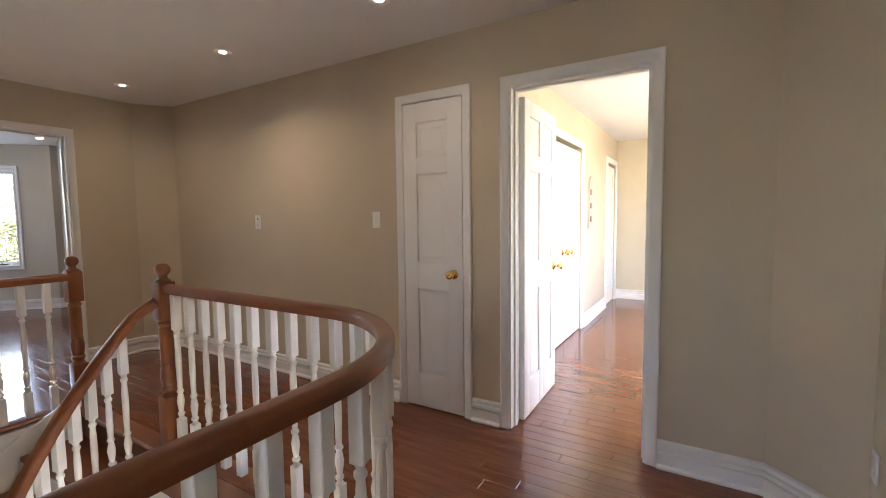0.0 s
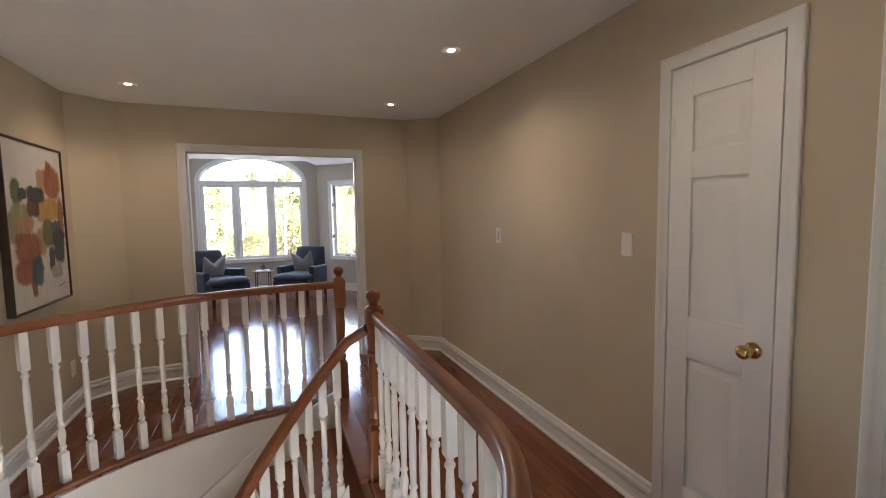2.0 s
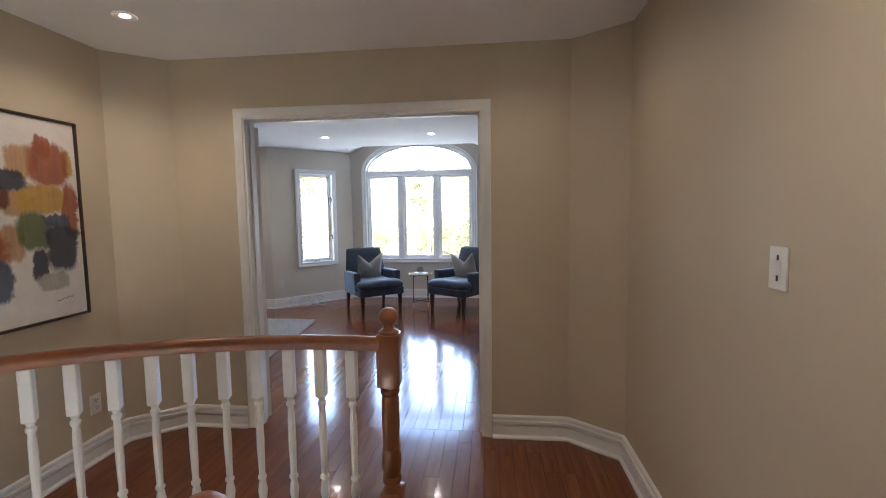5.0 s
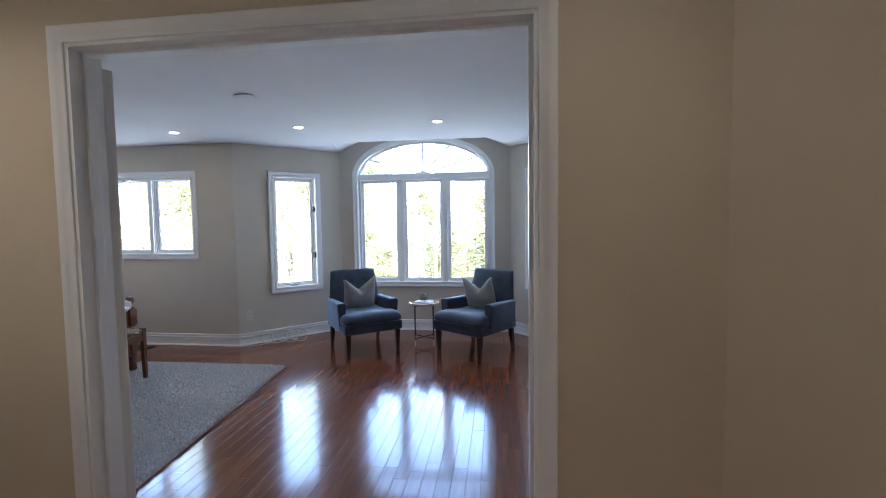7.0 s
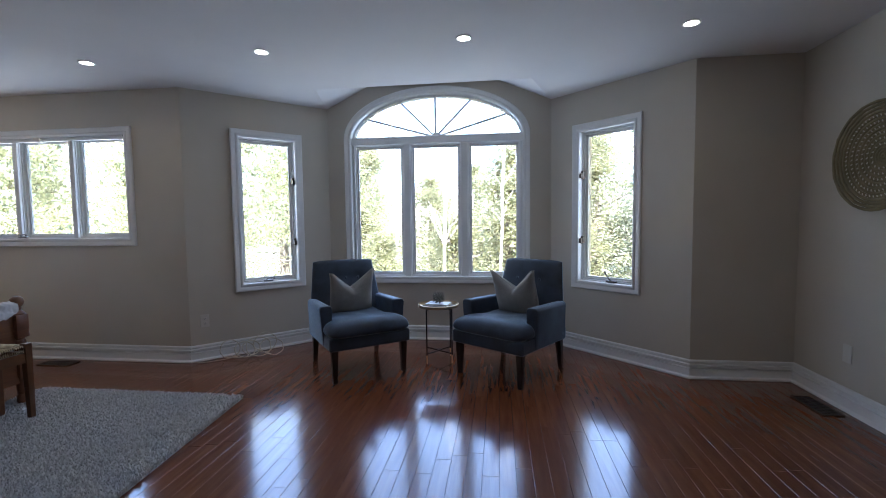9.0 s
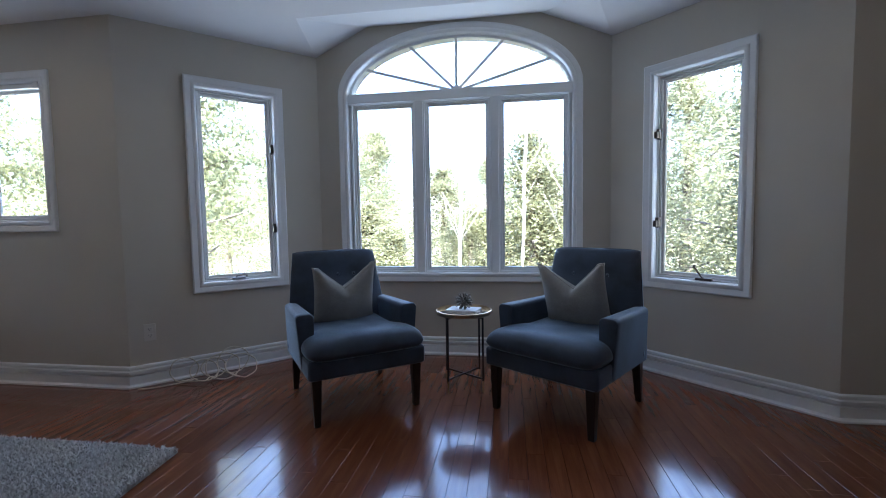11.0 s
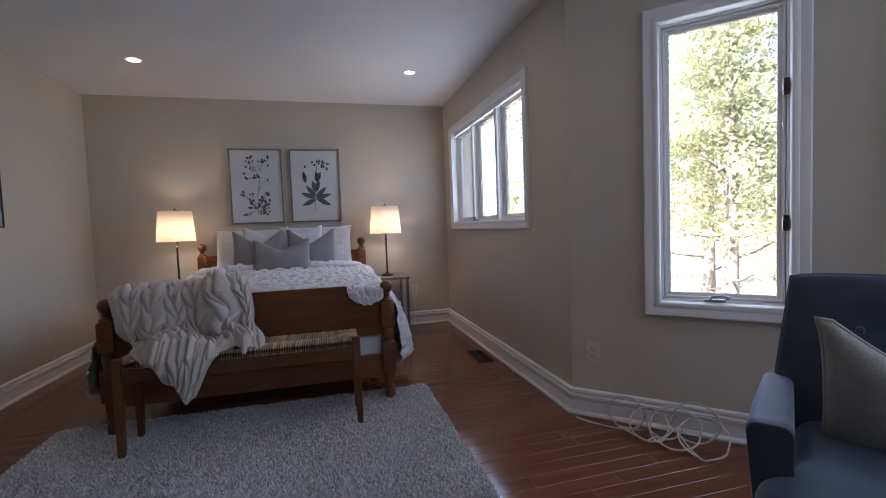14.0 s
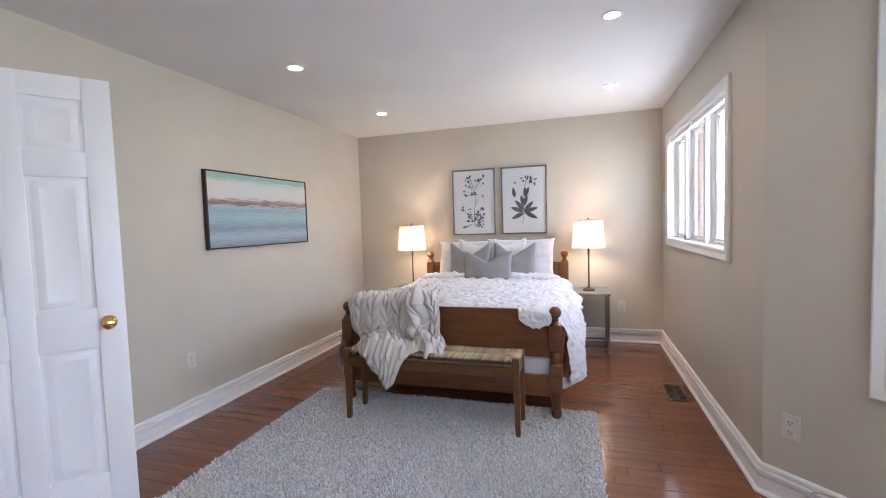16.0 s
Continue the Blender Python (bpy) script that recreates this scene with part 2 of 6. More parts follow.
def box(bm, x0, x1, y0, y1, z0, z1, bevel=0.0, m=None, seg=2):
    c = Vector(((x0 + x1) / 2, (y0 + y1) / 2, (z0 + z1) / 2))
    r = bmesh.ops.create_cube(bm, size=1.0)
    vs = r["verts"]
    for v in vs:
        v.co = Vector((v.co.x * (x1 - x0), v.co.y * (y1 - y0), v.co.z * (z1 - z0))) + c
    if bevel > 0:
        es = list({e for v in vs for e in v.link_edges})
        out = bmesh.ops.bevel(bm, geom=es, offset=bevel, segments=seg, affect="EDGES", profile=0.6)
        vs = list({v for f in out["faces"] for v in f.verts} | {v for v in vs if v.is_valid})
    if m is not None:
        bmesh.ops.transform(bm, matrix=m, verts=vs)
    return vs


def boxed(*a, **k):
    bm = bmesh.new()
    box(bm, *a, **k)
    return bm


def lathe(bm, prof, seg=20, m=None, caps=True):
    """Turns (radius, z) pairs round z."""
    rings = []
    for r, z in prof:
        if r < 1e-5:
            rings.append([bm.verts.new((0, 0, z))])
        else:
            rings.append([bm.verts.new((r * math.cos(2 * math.pi * i / seg), r * math.sin(2 * math.pi * i / seg), z)) for i in range(seg)])
    for a, b in zip(rings, rings[1:]):
        for i in range(seg):
            j = (i + 1) % seg
            q = [a[i % len(a)], a[j % len(a)], b[j % len(b)], b[i % len(b)]]
            q = list(dict.fromkeys(q))
            if len(q) > 2:
                bm.faces.new(q)
    for ring in (rings[0], rings[-1]) if caps else ():
        if len(ring) > 2:
            bm.faces.new(ring)
    vs = [v for r in rings for v in r]
    if m is not None:
        bmesh.ops.transform(bm, matrix=m, verts=vs)
    return vs


def sweep(bm, pts, prof, up=Vector((0, 0, 1)), closed=False, caps=True):
    """Carries a profile of (side, up) pairs along points, with mitred corners; the side is on the right of the way."""
    pts = [Vector(p) for p in pts]
    n, rings = len(pts), []
    for i, p in enumerate(pts):
        a = pts[i - 1] if i or closed else None
        b = pts[(i + 1) % n] if i < n - 1 or closed else None
        t1 = (p - a).normalized() if a is not None else (b - p).normalized()
        t2 = (b - p).normalized() if b is not None else t1
        s1, s2 = t1.cross(up).normalized(), t2.cross(up).normalized()
        s = (s1 + s2).normalized()
        k = 1.0 / max(0.3, s.dot(s1))
        t = (t1 + t2).normalized()
        u = s.cross(t).normalized()
        rings.append([bm.verts.new(p + s * (x * k) + u * y) for x, y in prof])
    m = len(prof)
    for i in range(n if closed else n - 1):
        a, b = rings[i], rings[(i + 1) % n]
        for j in range(m):
            bm.faces.new((a[j], a[(j + 1) % m], b[(j + 1) % m], b[j]))
    if caps and not closed:
        bm.faces.new(rings[0])
        bm.faces.new(rings[-1])


def circle(r, n=8):
    return [(r * math.cos(2 * math.pi * i / n), r * math.sin(2 * math.pi * i / n)) for i in range(n)]


def tube(bm, pts, r, n=8, closed=False):
    pts = [Vector(p) for p in pts]
    t0 = (pts[1] - pts[0]).normalized()
    up = Vector((0, 0, 1)) if abs(t0.z) < 0.9 else Vector((0, 1, 0))
    sweep(bm, pts, circle(r, n), up, closed)


def prism(bm, poly, z0, z1):
    a = [bm.verts.new((x, y, z0)) for x, y in poly]
    b = [bm.verts.new((x, y, z1)) for x, y in poly]
    n = len(poly)
    bm.faces.new(a)
    bm.faces.new(b)
    for i in range(n):
        bm.faces.new((a[i], a[(i + 1) % n], b[(i + 1) % n], b[i]))


def along(a, b):
    """A frame on a wall: x along a to b, y into the room on its left, z up."""
    d = Vector((b[0] - a[0], b[1] - a[1], 0))
    return Matrix.Translation((a[0], a[1], 0)) @ Matrix.Rotation(math.atan2(d.y, d.x), 4, "Z"), d.length


def wall_mesh(a, b, z0, z1, thick, openings=(), ext=(0.0, 0.0)):
    """A wall behind the line a to b, with openings (s0, s1, z0, z1) cut through."""
    m, length = along(a, b)
    bm = bmesh.new()
    s = -ext[0]
    for s0, s1, o0, o1 in sorted(openings):
        box(bm, s, s0, -thick, 0, z0, z1, m=m)
        if o0 > z0:
            box(bm, s0, s1, -thick, 0, z0, o0, m=m)
        if o1 < z1:
            box(bm, s0, s1, -thick, 0, o1, z1, m=m)
        s = s1
    box(bm, s, length + ext[1], -thick, 0, z0, z1, m=m)
    return bm


BOARD = [(0, 0), (0.034, 0), (0.034, 0.011), (0.020, 0.023), (0.020, 0.078), (0.008, 0.083), (0.008, 0.093), (0.024, 0.097), (0.024, 0.110), (0.010, 0.116), (0.010, 0.123), (0.018, 0.127), (0.016, 0.138), (0.006, 0.145), (0, 0.145)]


def baseboard(pts, name="baseboard"):
    """Along the foot of walls, the room on the left of the way."""
    bm = bmesh.new()
    sweep(bm, [(x, y, 0.001) for x, y in pts], [(-a + 0.0005, b) for a, b in BOARD])
    return structure(name, bm, TRIM, "white moulded wooden baseboard along the painted wall", "baseboard", "auto")


CASE = [(0, 0), (0, 0.012), (0.006, 0.017), (0.022, 0.017), (0.028, 0.012), (0.050, 0.020), (0.062, 0.022), (0.070, 0.016), (0.070, 0)]

CASE_FLAT = [(0, 0), (0, 0.011), (0.004, 0.014), (0.028, 0.014), (0.031, 0.0165), (0.050, 0.018), (0.055, 0.014), (0.055, 0)]

# ---- setting: walls ----
H = 2.43
XO, XR = -4.36, -4.475
YC = 2.895
CX, CY, RO, RI = -1.337, 1.498, 1.99, 0.87
OP = (0.563, 2.087, 2.052)


def wall(name, a, b, thick=0.12, openings=(), z0=0.0, z1=H, ext=(0, 0), label="beige painted plaster wall", mat=None):
    return structure(name, wall_mesh(a, b, z0, z1, thick, openings, ext), mat or WALL, label, "wall")


# bedroom, counter-clockwise
BW = -3.75
XW, XB, YN = -7.93, -8.88, 3.83
wall("wall_south", (XW, BW), (XR, BW), 0.2, ext=(0.22, 0), mat=GREIGE, label="grey-beige painted bedroom wall")
wall("wall_east", (XR, BW), (XR, YN), 0.055, [(OP[0] - BW, OP[1] - BW, 0, OP[2])], ext=(0.2, 0.2), mat=GREIGE, label="grey-beige painted bedroom wall")
wall("wall_hall_west", (XO, YN), (XO, BW), XO - XR - 0.057, [(YN - OP[1], YN - OP[0], 0, OP[2])], ext=(0.2, 0.2))
wall("wall_north", (XR, YN), (XW, YN), 0.2, ext=(0, 0.22), mat=GREIGE, label="grey-beige painted bedroom wall")
wall("wall_recess", (XW, YN), (XW, 3.09), 0.22, mat=GREIGE, label="grey-beige painted bedroom wall")
WIN_R, WIN_L = ((-8.225, 2.805), (-8.705, 2.325)), ((-8.66, -0.365), (-8.195, -0.845))
Z0W, Z1W = 0.595, 2.125


def span(a, b, c, d):
    """Where the stretch c to d lies along the wall a to b."""
    m, _ = along(a, b)
    q = m.inverted()
    return (q @ Vector((*c, 0))).x, (q @ Vector((*d, 0))).x


IN = 0.058
DR = ((XW, 3.09), (XB, 2.14))
DL = ((XB, -0.17), (XW, -1.13))
s0, s1 = span(*DR, *WIN_R)
wall("wall_bay_right", *DR, 0.22, [(s0 + IN, s1 - IN, Z0W + IN, Z1W - IN)], ext=(0.0, 0.09), mat=GREIGE, label="grey-beige painted bedroom wall")
t0, t1 = span(*DL, *WIN_L)
wall("wall_bay_left", *DL, 0.22, [(t0 + IN, t1 - IN, Z0W + IN, Z1W - IN)], ext=(0.09, 0.0), mat=GREIGE, label="grey-beige painted bedroom wall")
W3 = ((XW, -1.605), (XW, -3.475))
Z30, Z31 = 1.055, 2.115
wall("wall_west", (XW, -1.13), (XW, BW), 0.22, [(1.605 - 1.13 + IN, 3.475 - 1.13 - IN, Z30 + IN, Z31 - IN)], mat=GREIGE, label="grey-beige painted bedroom wall")

# the bay's middle wall with its arched opening
AC, AW, AZ, AH = 0.972, 0.962, 2.10, 0.515
HB = 2.64


def arch(w, h, n=28, z=AZ):
    return [(AC + w * math.cos(math.pi * i / n), z + h * math.sin(math.pi * i / n)) for i in range(n + 1)]


bm = bmesh.new()
_w, _h = AW - IN, AH - IN
box(bm, XB - 0.22, XB, AC + _w, 2.14 + 0.05, 0, HB + 0.02)
box(bm, XB - 0.22, XB, -0.17 - 0.05, AC - _w, 0, HB + 0.02)
box(bm, XB - 0.22, XB, AC - _w, AC + _w, 0, Z0W + IN)
_pts = arch(_w, _h)
_low = [[bm.verts.new((x, y, z)) for y, z in _pts] for x in (XB - 0.22, XB)]
_top = [[bm.verts.new((x, y, HB + 0.02)) for y, z in _pts] for x in (XB - 0.22, XB)]
for i in range(len(_pts) - 1):
    for p, q in ((_low[0], _top[0]), (_low[1], _top[1]), (_low[0], _low[1]), (_top[0], _top[1])):
        bm.faces.new((p[i], p[i + 1], q[i + 1], q[i]))
structure("wall_bay", bm, GREIGE, "beige painted bay wall round an arched window", "wall")

# hall
NIB = 0.05
DOOR = (-0.555, 0.204, 2.052)
CLOS = (-1.320, -0.862, 2.052)
XE = 1.0
wall("wall_hall_north", (0.71, YC), (-4.15, YC), 0.12, [(0.71 - DOOR[1], 0.71 - DOOR[0], 0, DOOR[2]), (0.71 - CLOS[1], 0.71 - CLOS[0], 0, CLOS[2])], ext=(0.3, 0.1))
wall("wall_chamfer_north", (-4.15, YC), (XO, 2.61), NIB)
wall("wall_chamfer_south", (XO, 0.085), (-4.13, -0.19), NIB)
wall("wall_hall_south", (-4.13, -0.19), (-0.24, -0.19), 0.12, ext=(0.1, -0.0))
wall("wall_hall_side", (-0.24, -0.19), (-0.24, -2.2), 0.12, ext=(-0.12, 0.1))
wall("wall_hall_back", (-0.24, -2.2), (XE, -2.2), 0.12, [(0.38, 0.88, 1.0, 1.8)], ext=(0, 0.1))
wall("wall_hall_east", (XE, -2.2), (XE, 2.62), 0.12)
wall("wall_chamfer_east", (XE, 2.62), (0.71, YC), 0.08)
# fill lamp at an opening added in the unseen back wall
area_lamp("hall_window_daylight", (0.39, -2.3, 1.4), (0.39, 0, 1.2), 0.5, 0.8, HALL_LIGHT, (0.86, 0.93, 1.0))

# side room behind the open door
SX0, SX1, SY1 = -0.78, 1.9, 7.72
SY0 = YC + 0.12
wall("wall_side_closet", (SX0, SY1), (SX0, SY0), 0.12, [(SY1 - 5.52, SY1 - 4.26, 0, 2.04), (SY1 - 7.58, SY1 - 6.95, 0, 2.04)])
structure("wall_side_cupboard", boxed(SX0 - 0.7, SX0 - 0.125, SY0, SY1, 0, H), SHELL, "plain wall behind the wardrobe", "wall")
wall("wall_side_north", (SX1, SY1), (SX0, SY1), 0.12, ext=(0.12, 0.12))
wall("wall_side_east", (SX1, SY0), (SX1, SY1), 0.12, [(1.6, 3.2, 0.7, 2.1)], ext=(0.0, 0))
area_lamp("side_room_daylight", (SX1 + 0.06, SY0 + 2.4, 1.4), (0, SY0 + 2.4, 1.2), 1.6, 1.4, SIDE_LIGHT, (0.80, 0.90, 1.0))

# ceilings
bm = bmesh.new()
box(bm, XO - 0.06, XE + 0.15, -2.4, SY0 + 0.0, H, H + 0.12)
structure("ceiling_hall", bm, CEIL, "flat off-white painted hall ceiling", "ceiling")
bm = bmesh.new()
box(bm, -1.6, SX1 + 0.15, SY0 + 0.001, SY1 + 0.15, H, H + 0.12)
structure("ceiling_side", bm, CEIL, "flat white painted ceiling", "ceiling")
bm = bmesh.new()
XQ = -8.20
box(bm, XQ, XO - 0.06, BW - 0.2, YN + 0.2, H, H + 0.12)
# the ceiling of the bay, which rises over the arched window
QL, QR, RL, RR = (XQ, 0.0, H), (XQ, 1.90, H), (XB, 0.27, HB), (XB, 1.63, HB)
PL, PR = (XB, -0.17, H), (XB, 2.14, H)
for f in ((QL, QR, RR, RL), (QL, RL, PL), (QR, PR, RR), (PL, (XB, -1.2, H), (XQ, -1.2, H), QL), (QR, (XQ, 3.2, H), (XB, 3.2, H), PR)):
    bm.faces.new([bm.verts.new(p) for p in f])
for f in ((QL, QR, RR, RL), (PL, (XB, -1.2, H), (XQ, -1.2, H), QL), (QR, (XQ, 3.2, H), (XB, 3.2, H), PR)):
    bm.faces.new([bm.verts.new((x - (0.2 if x == XB else 0), y, z + 0.12)) for x, y, z in f])
box(bm, XB - 0.25, XQ, -1.3, 3.3, HB + 0.03, HB + 0.1)
structure("ceiling_bedroom", bm, CEIL, "flat white painted bedroom ceiling with a raised pocket over the bay", "ceiling")

# baseboards, the room on the left
baseboard([(CLOS[0] - 0.057, YC), (-4.15, YC), (XO, 2.61), (XO, OP[1] + 0.057)])
baseboard([(XO, OP[0] - 0.057), (XO, 0.085), (-4.13, -0.19), (-0.24, -0.19), (-0.24, -2.2), (XE, -2.2), (XE, 2.62), (0.71, YC), (DOOR[1] + 0.057, YC)])
baseboard([(DOOR[0] - 0.057, YC), (CLOS[1] + 0.057, YC)])
baseboard([(XR, OP[1] + 0.072), (XR, YN), (XW, YN), (XW, 3.09), (XB, 2.14), (XB, -0.17), (XW, -1.13), (XW, BW), (XR, BW), (XR, OP[0] - 0.072)])
baseboard([(SX1, SY0), (SX1, SY1), (SX0, SY1), (SX0, 7.652)])
baseboard([(SX0, 6.878), (SX0, 5.592)])
baseboard([(SX0, 4.188), (SX0, SY0)])


def casing(name, a, b, w0, w1, top, label="white moulded door casing", prof=CASE):
    """Three sides of trim round a doorway on the wall a to b."""
    m, _ = along(a, b)
    bm = bmesh.new()
    up = (m.to_3x3() @ Vector((0, 1, 0)))
    pts = [m @ Vector(p) for p in ((w0, 0, 0), (w0, 0, top), (w1, 0, top), (w1, 0, 0))]
    sweep(bm, pts, prof, up)
    return structure(name, bm, TRIM, label, "door casing", "auto")


def jambs(name, a, b, w0, w1, top, thick, stop=True, t=0.012):
    m, _ = along(a, b)
    bm = bmesh.new()
    box(bm, w0 - 0.003, w0 + t, -thick - 0.004, 0.004, 0, top, m=m)
    box(bm, w1 - t, w1 + 0.003, -thick - 0.004, 0.004, 0, top, m=m)
    box(bm, w0 + t, w1 - t, -thick - 0.004, 0.004, top - t, top + 0.003, m=m)
    if stop:
        y0, y1 = -thick * 0.62, -thick * 0.32
        box(bm, w0 + t, w0 + t + 0.012, y0, y1, 0, top - t, 0.002, m=m)
        box(bm, w1 - t - 0.012, w1 - t, y0, y1, 0, top - t, 0.002, m=m)
        box(bm, w0 + t + 0.012, w1 - t - 0.012, y0, y1, top - t - 0.012, top - t, 0.002, m=m)
    return structure(name, bm, TRIM, "white painted door jamb with stop", "door jamb")


HN = ((0.71, YC), (-4.15, YC))
casing("trim_door", *HN, 0.71 - DOOR[1], 0.71 - DOOR[0], DOOR[2], prof=CASE_FLAT)
jambs("jamb_door", *HN, 0.71 - DOOR[1], 0.71 - DOOR[0], DOOR[2], 0.12)
casing("trim_closet", *HN, 0.71 - CLOS[1], 0.71 - CLOS[0], CLOS[2], prof=CASE_FLAT)
jambs("jamb_closet", *HN, 0.71 - CLOS[1], 0.71 - CLOS[0], CLOS[2], 0.12, t=0.002)
ER = ((XR, BW), (XR, YN))
casing("trim_bedroom_inside", *ER, OP[0] - BW, OP[1] - BW, OP[2])
jambs("jamb_bedroom", *ER, OP[0] - BW, OP[1] - BW, OP[2], XO - XR)
EH = ((XO, YN), (XO, BW))
casing("trim_bedroom_hall", *EH, YN - OP[1], YN - OP[0], OP[2], prof=CASE_FLAT)
SC = ((SX0, SY1), (SX0, SY0))
casing("trim_side_closet", *SC, SY1 - 5.52, SY1 - 4.26, 2.04)
casing("trim_side_far", *SC, SY1 - 7.58, SY1 - 6.95, 2.04)


# ---- doors ----
def knob(parent, x, y, z, way):
    bm = bmesh.new()
    m = Matrix.Translation((x, y, z)) @ Matrix.Rotation(radians(-90 * way), 4, "X")
    lathe(bm, [(0.0, 0.0), (0.032, 0.0), (0.032, 0.005), (0.024, 0.010), (0.011, 0.014), (0.010, 0.034), (0.020, 0.040), (0.027, 0.050), (0.027, 0.060), (0.019, 0.068), (0, 0.070)], 20, m)
    return part("knob", bm, BRASS, parent, "polished brass knob", True)


def door_leaf(name, w, h, cols, label, thick=0.036, knobs=((1, 1),), mat=None, hinge=True, knob_z=0.93):
    """A panelled leaf hinged at its origin: x across, y through, z up."""
    e = tagged(new(name), label, "door")
    st, mid = 0.105, 0.09
    zs = [(0.24, 0.82), (1.00, 1.58), (1.69, 1.915)]
    pw = (w - 2 * st - (cols - 1) * mid) / cols
    xs = [(st + i * (pw + mid), st + i * (pw + mid) + pw) for i in range(cols)]
    bm = bmesh.new()
    box(bm, 0, w, -thick + 0.011, -0.011, 0.008, h)
    # stiles and rails, proud on both faces
    for y0, y1 in ((-thick, -thick + 0.012), (-0.012, 0.0)):
        edges = [0] + [v for p in xs for v in p] + [w]
        for i in range(0, len(edges), 2):
            box(bm, edges[i], edges[i + 1], y0, y1, 0.008, h, 0.005)
        ze = [0.008] + [v for p in zs for v in p] + [h]
        for i in range(0, len(ze), 2):
            for x0, x1 in xs:
                box(bm, x0 - 0.002, x1 + 0.002, y0 + 0.0004, y1 - 0.0004, ze[i], ze[i + 1], 0.005)
    part("leaf", bm, mat or DOORW, e, "", "auto")
    for x0, x1 in xs:
        for z0, z1 in zs:
            bm = bmesh.new()
            for sgn, face in ((1, 0.0), (-1, -thick)):
                prof = [(0.0, -0.0108), (0.012, -0.0108), (0.015, -0.0095), (0.042, -0.0018), (0.044, -0.0026)]
                rings = [[bm.verts.new((x, face + sgn * d, z)) for x, z in ((x0 + i, z0 + i), (x1 - i, z0 + i), (x1 - i, z1 - i), (x0 + i, z1 - i))] for i, d in prof]
                for a, b in zip(rings, rings[1:]):
                    for i in range(4):
                        bm.faces.new((a[i], a[(i + 1) % 4], b[(i + 1) % 4], b[i]))
                bm.faces.new(rings[-1])
            part("panel", bm, mat or DOORW, e, "", "auto")
    for far, side in knobs:
        knob(e, w - 0.065 if far else 0.065, 0.0 if side > 0 else -thick, knob_z, side)
    if hinge:
        for z in (0.25, 1.80):
            bm = bmesh.new()
            lathe(bm, [(0, -0.045), (0.006, -0.045), (0.006, 0.045), (0, 0.045)], 8, Matrix.Translation((-0.004, 0.004, z)))
            box(bm, 0.0, 0.022, -0.0005, 0.0012, z - 0.044, z + 0.044)
            part("hinge", bm, PLASTIC, e, "white painted hinge")
    return e


d = door_leaf("closet_door", CLOS[1] - CLOS[0] - 0.011, 2.044, 1, "closed white narrow panelled closet door with brass knob", knobs=((1, 1),))
d.matrix_world = Matrix.Translation((CLOS[0] + 0.0055, YC - 0.011, 0)) @ Matrix.Scale(-1, 4, (0, 1, 0))
d = door_leaf("hall_door", 0.70, 2.015, 2, "open white panelled door swung into the bright side room", knobs=((1, 1), (1, -1)))
d.matrix_world = pose(DOOR[0] + 0.012, YC + 0.125, 0, 0, 0, 91.5)
d = door_leaf("bedroom_door", 1.0, 2.015, 3, "open white six-panel bedroom door with brass knob", knobs=((1, 1), (1, -1)))
d.matrix_world = pose(XR - 0.01, OP[0], 0, 0, 0, 234.2)
d = door_leaf("bedroom_door", 0.74, 2.015, 2, "open white six-panel bedroom door folded back towards the wall", knobs=((1, 1), (1, -1)))
d.matrix_world = pose(XR - 0.01, OP[1] - 0.0, 0, 0, 0, 90 + 25) @ Matrix.Scale(-1, 4, (0, 1, 0))
for i in range(2):
    d = door_leaf("wardrobe_door", 0.615, 2.0, 1, "closed white wardrobe door with brass knob beside its twin", knobs=((1 - i, 1),), hinge=False)
    tagged(d, group="wardrobe double doors")
    d.matrix_world = pose(SX0 - 0.01, 4.27 + 0.625 * i, 0, 0, 0, 90) @ Matrix.Scale(-1, 4, (0, 1, 0))


d = door_leaf("far_door", 0.61, 2.0, 1, "closed white door at the end of the side room", knobs=(), hinge=False)
d.matrix_world = pose(SX0 - 0.01, 6.96, 0, 0, 0, 90) @ Matrix.Scale(-1, 4, (0, 1, 0))


# ---- windows ----
def hardware(parent, x, z, kind):
    bm = bmesh.new()
    if kind == "crank":
        box(bm, x - 0.045, x + 0.045, -0.040, -0.012, z, z + 0.016, 0.006)
        tube(bm, [(x + 0.02, -0.02, z + 0.014), (x + 0.012, -0.012, z + 0.03), (x - 0.03, -0.006, z + 0.034), (x - 0.05, -0.006, z + 0.03)], 0.006, 6)
        lathe(bm, [(0, -0.010), (0.009, -0.008), (0.009, 0.008), (0, 0.010)], 8, Matrix.Translation((x - 0.052, -0.006, z + 0.026)))
        return part("crank_handle", bm, STEEL, parent, "grey metal window crank")
    if kind == "raised_crank":
        box(bm, x - 0.050, x + 0.050, -0.040, -0.008, z, z + 0.018, 0.006)
        tube(bm, [(x, -0.018, z + 0.012), (x + 0.010, -0.004, z + 0.030), (x + 0.045, 0.004, z + 0.085)], 0.0065, 6)
        lathe(bm, [(0, -0.012), (0.009, -0.010), (0.009, 0.010), (0, 0.012)], 8, Matrix.Translation((x + 0.048, 0.004, z + 0.092)))
        return part("crank_handle", bm, BRONZE, parent, "dark window crank folded up")
    box(bm, x - 0.012, x + 0.012, -0.055, -0.022, z - 0.036, z + 0.036, 0.004)
    box(bm, x - 0.008, x + 0.016, -0.026, 0.002, z - 0.030, z + 0.014, 0.004)
    return part("sash_lock", bm, BRONZE, parent, "dark metal sash lock")


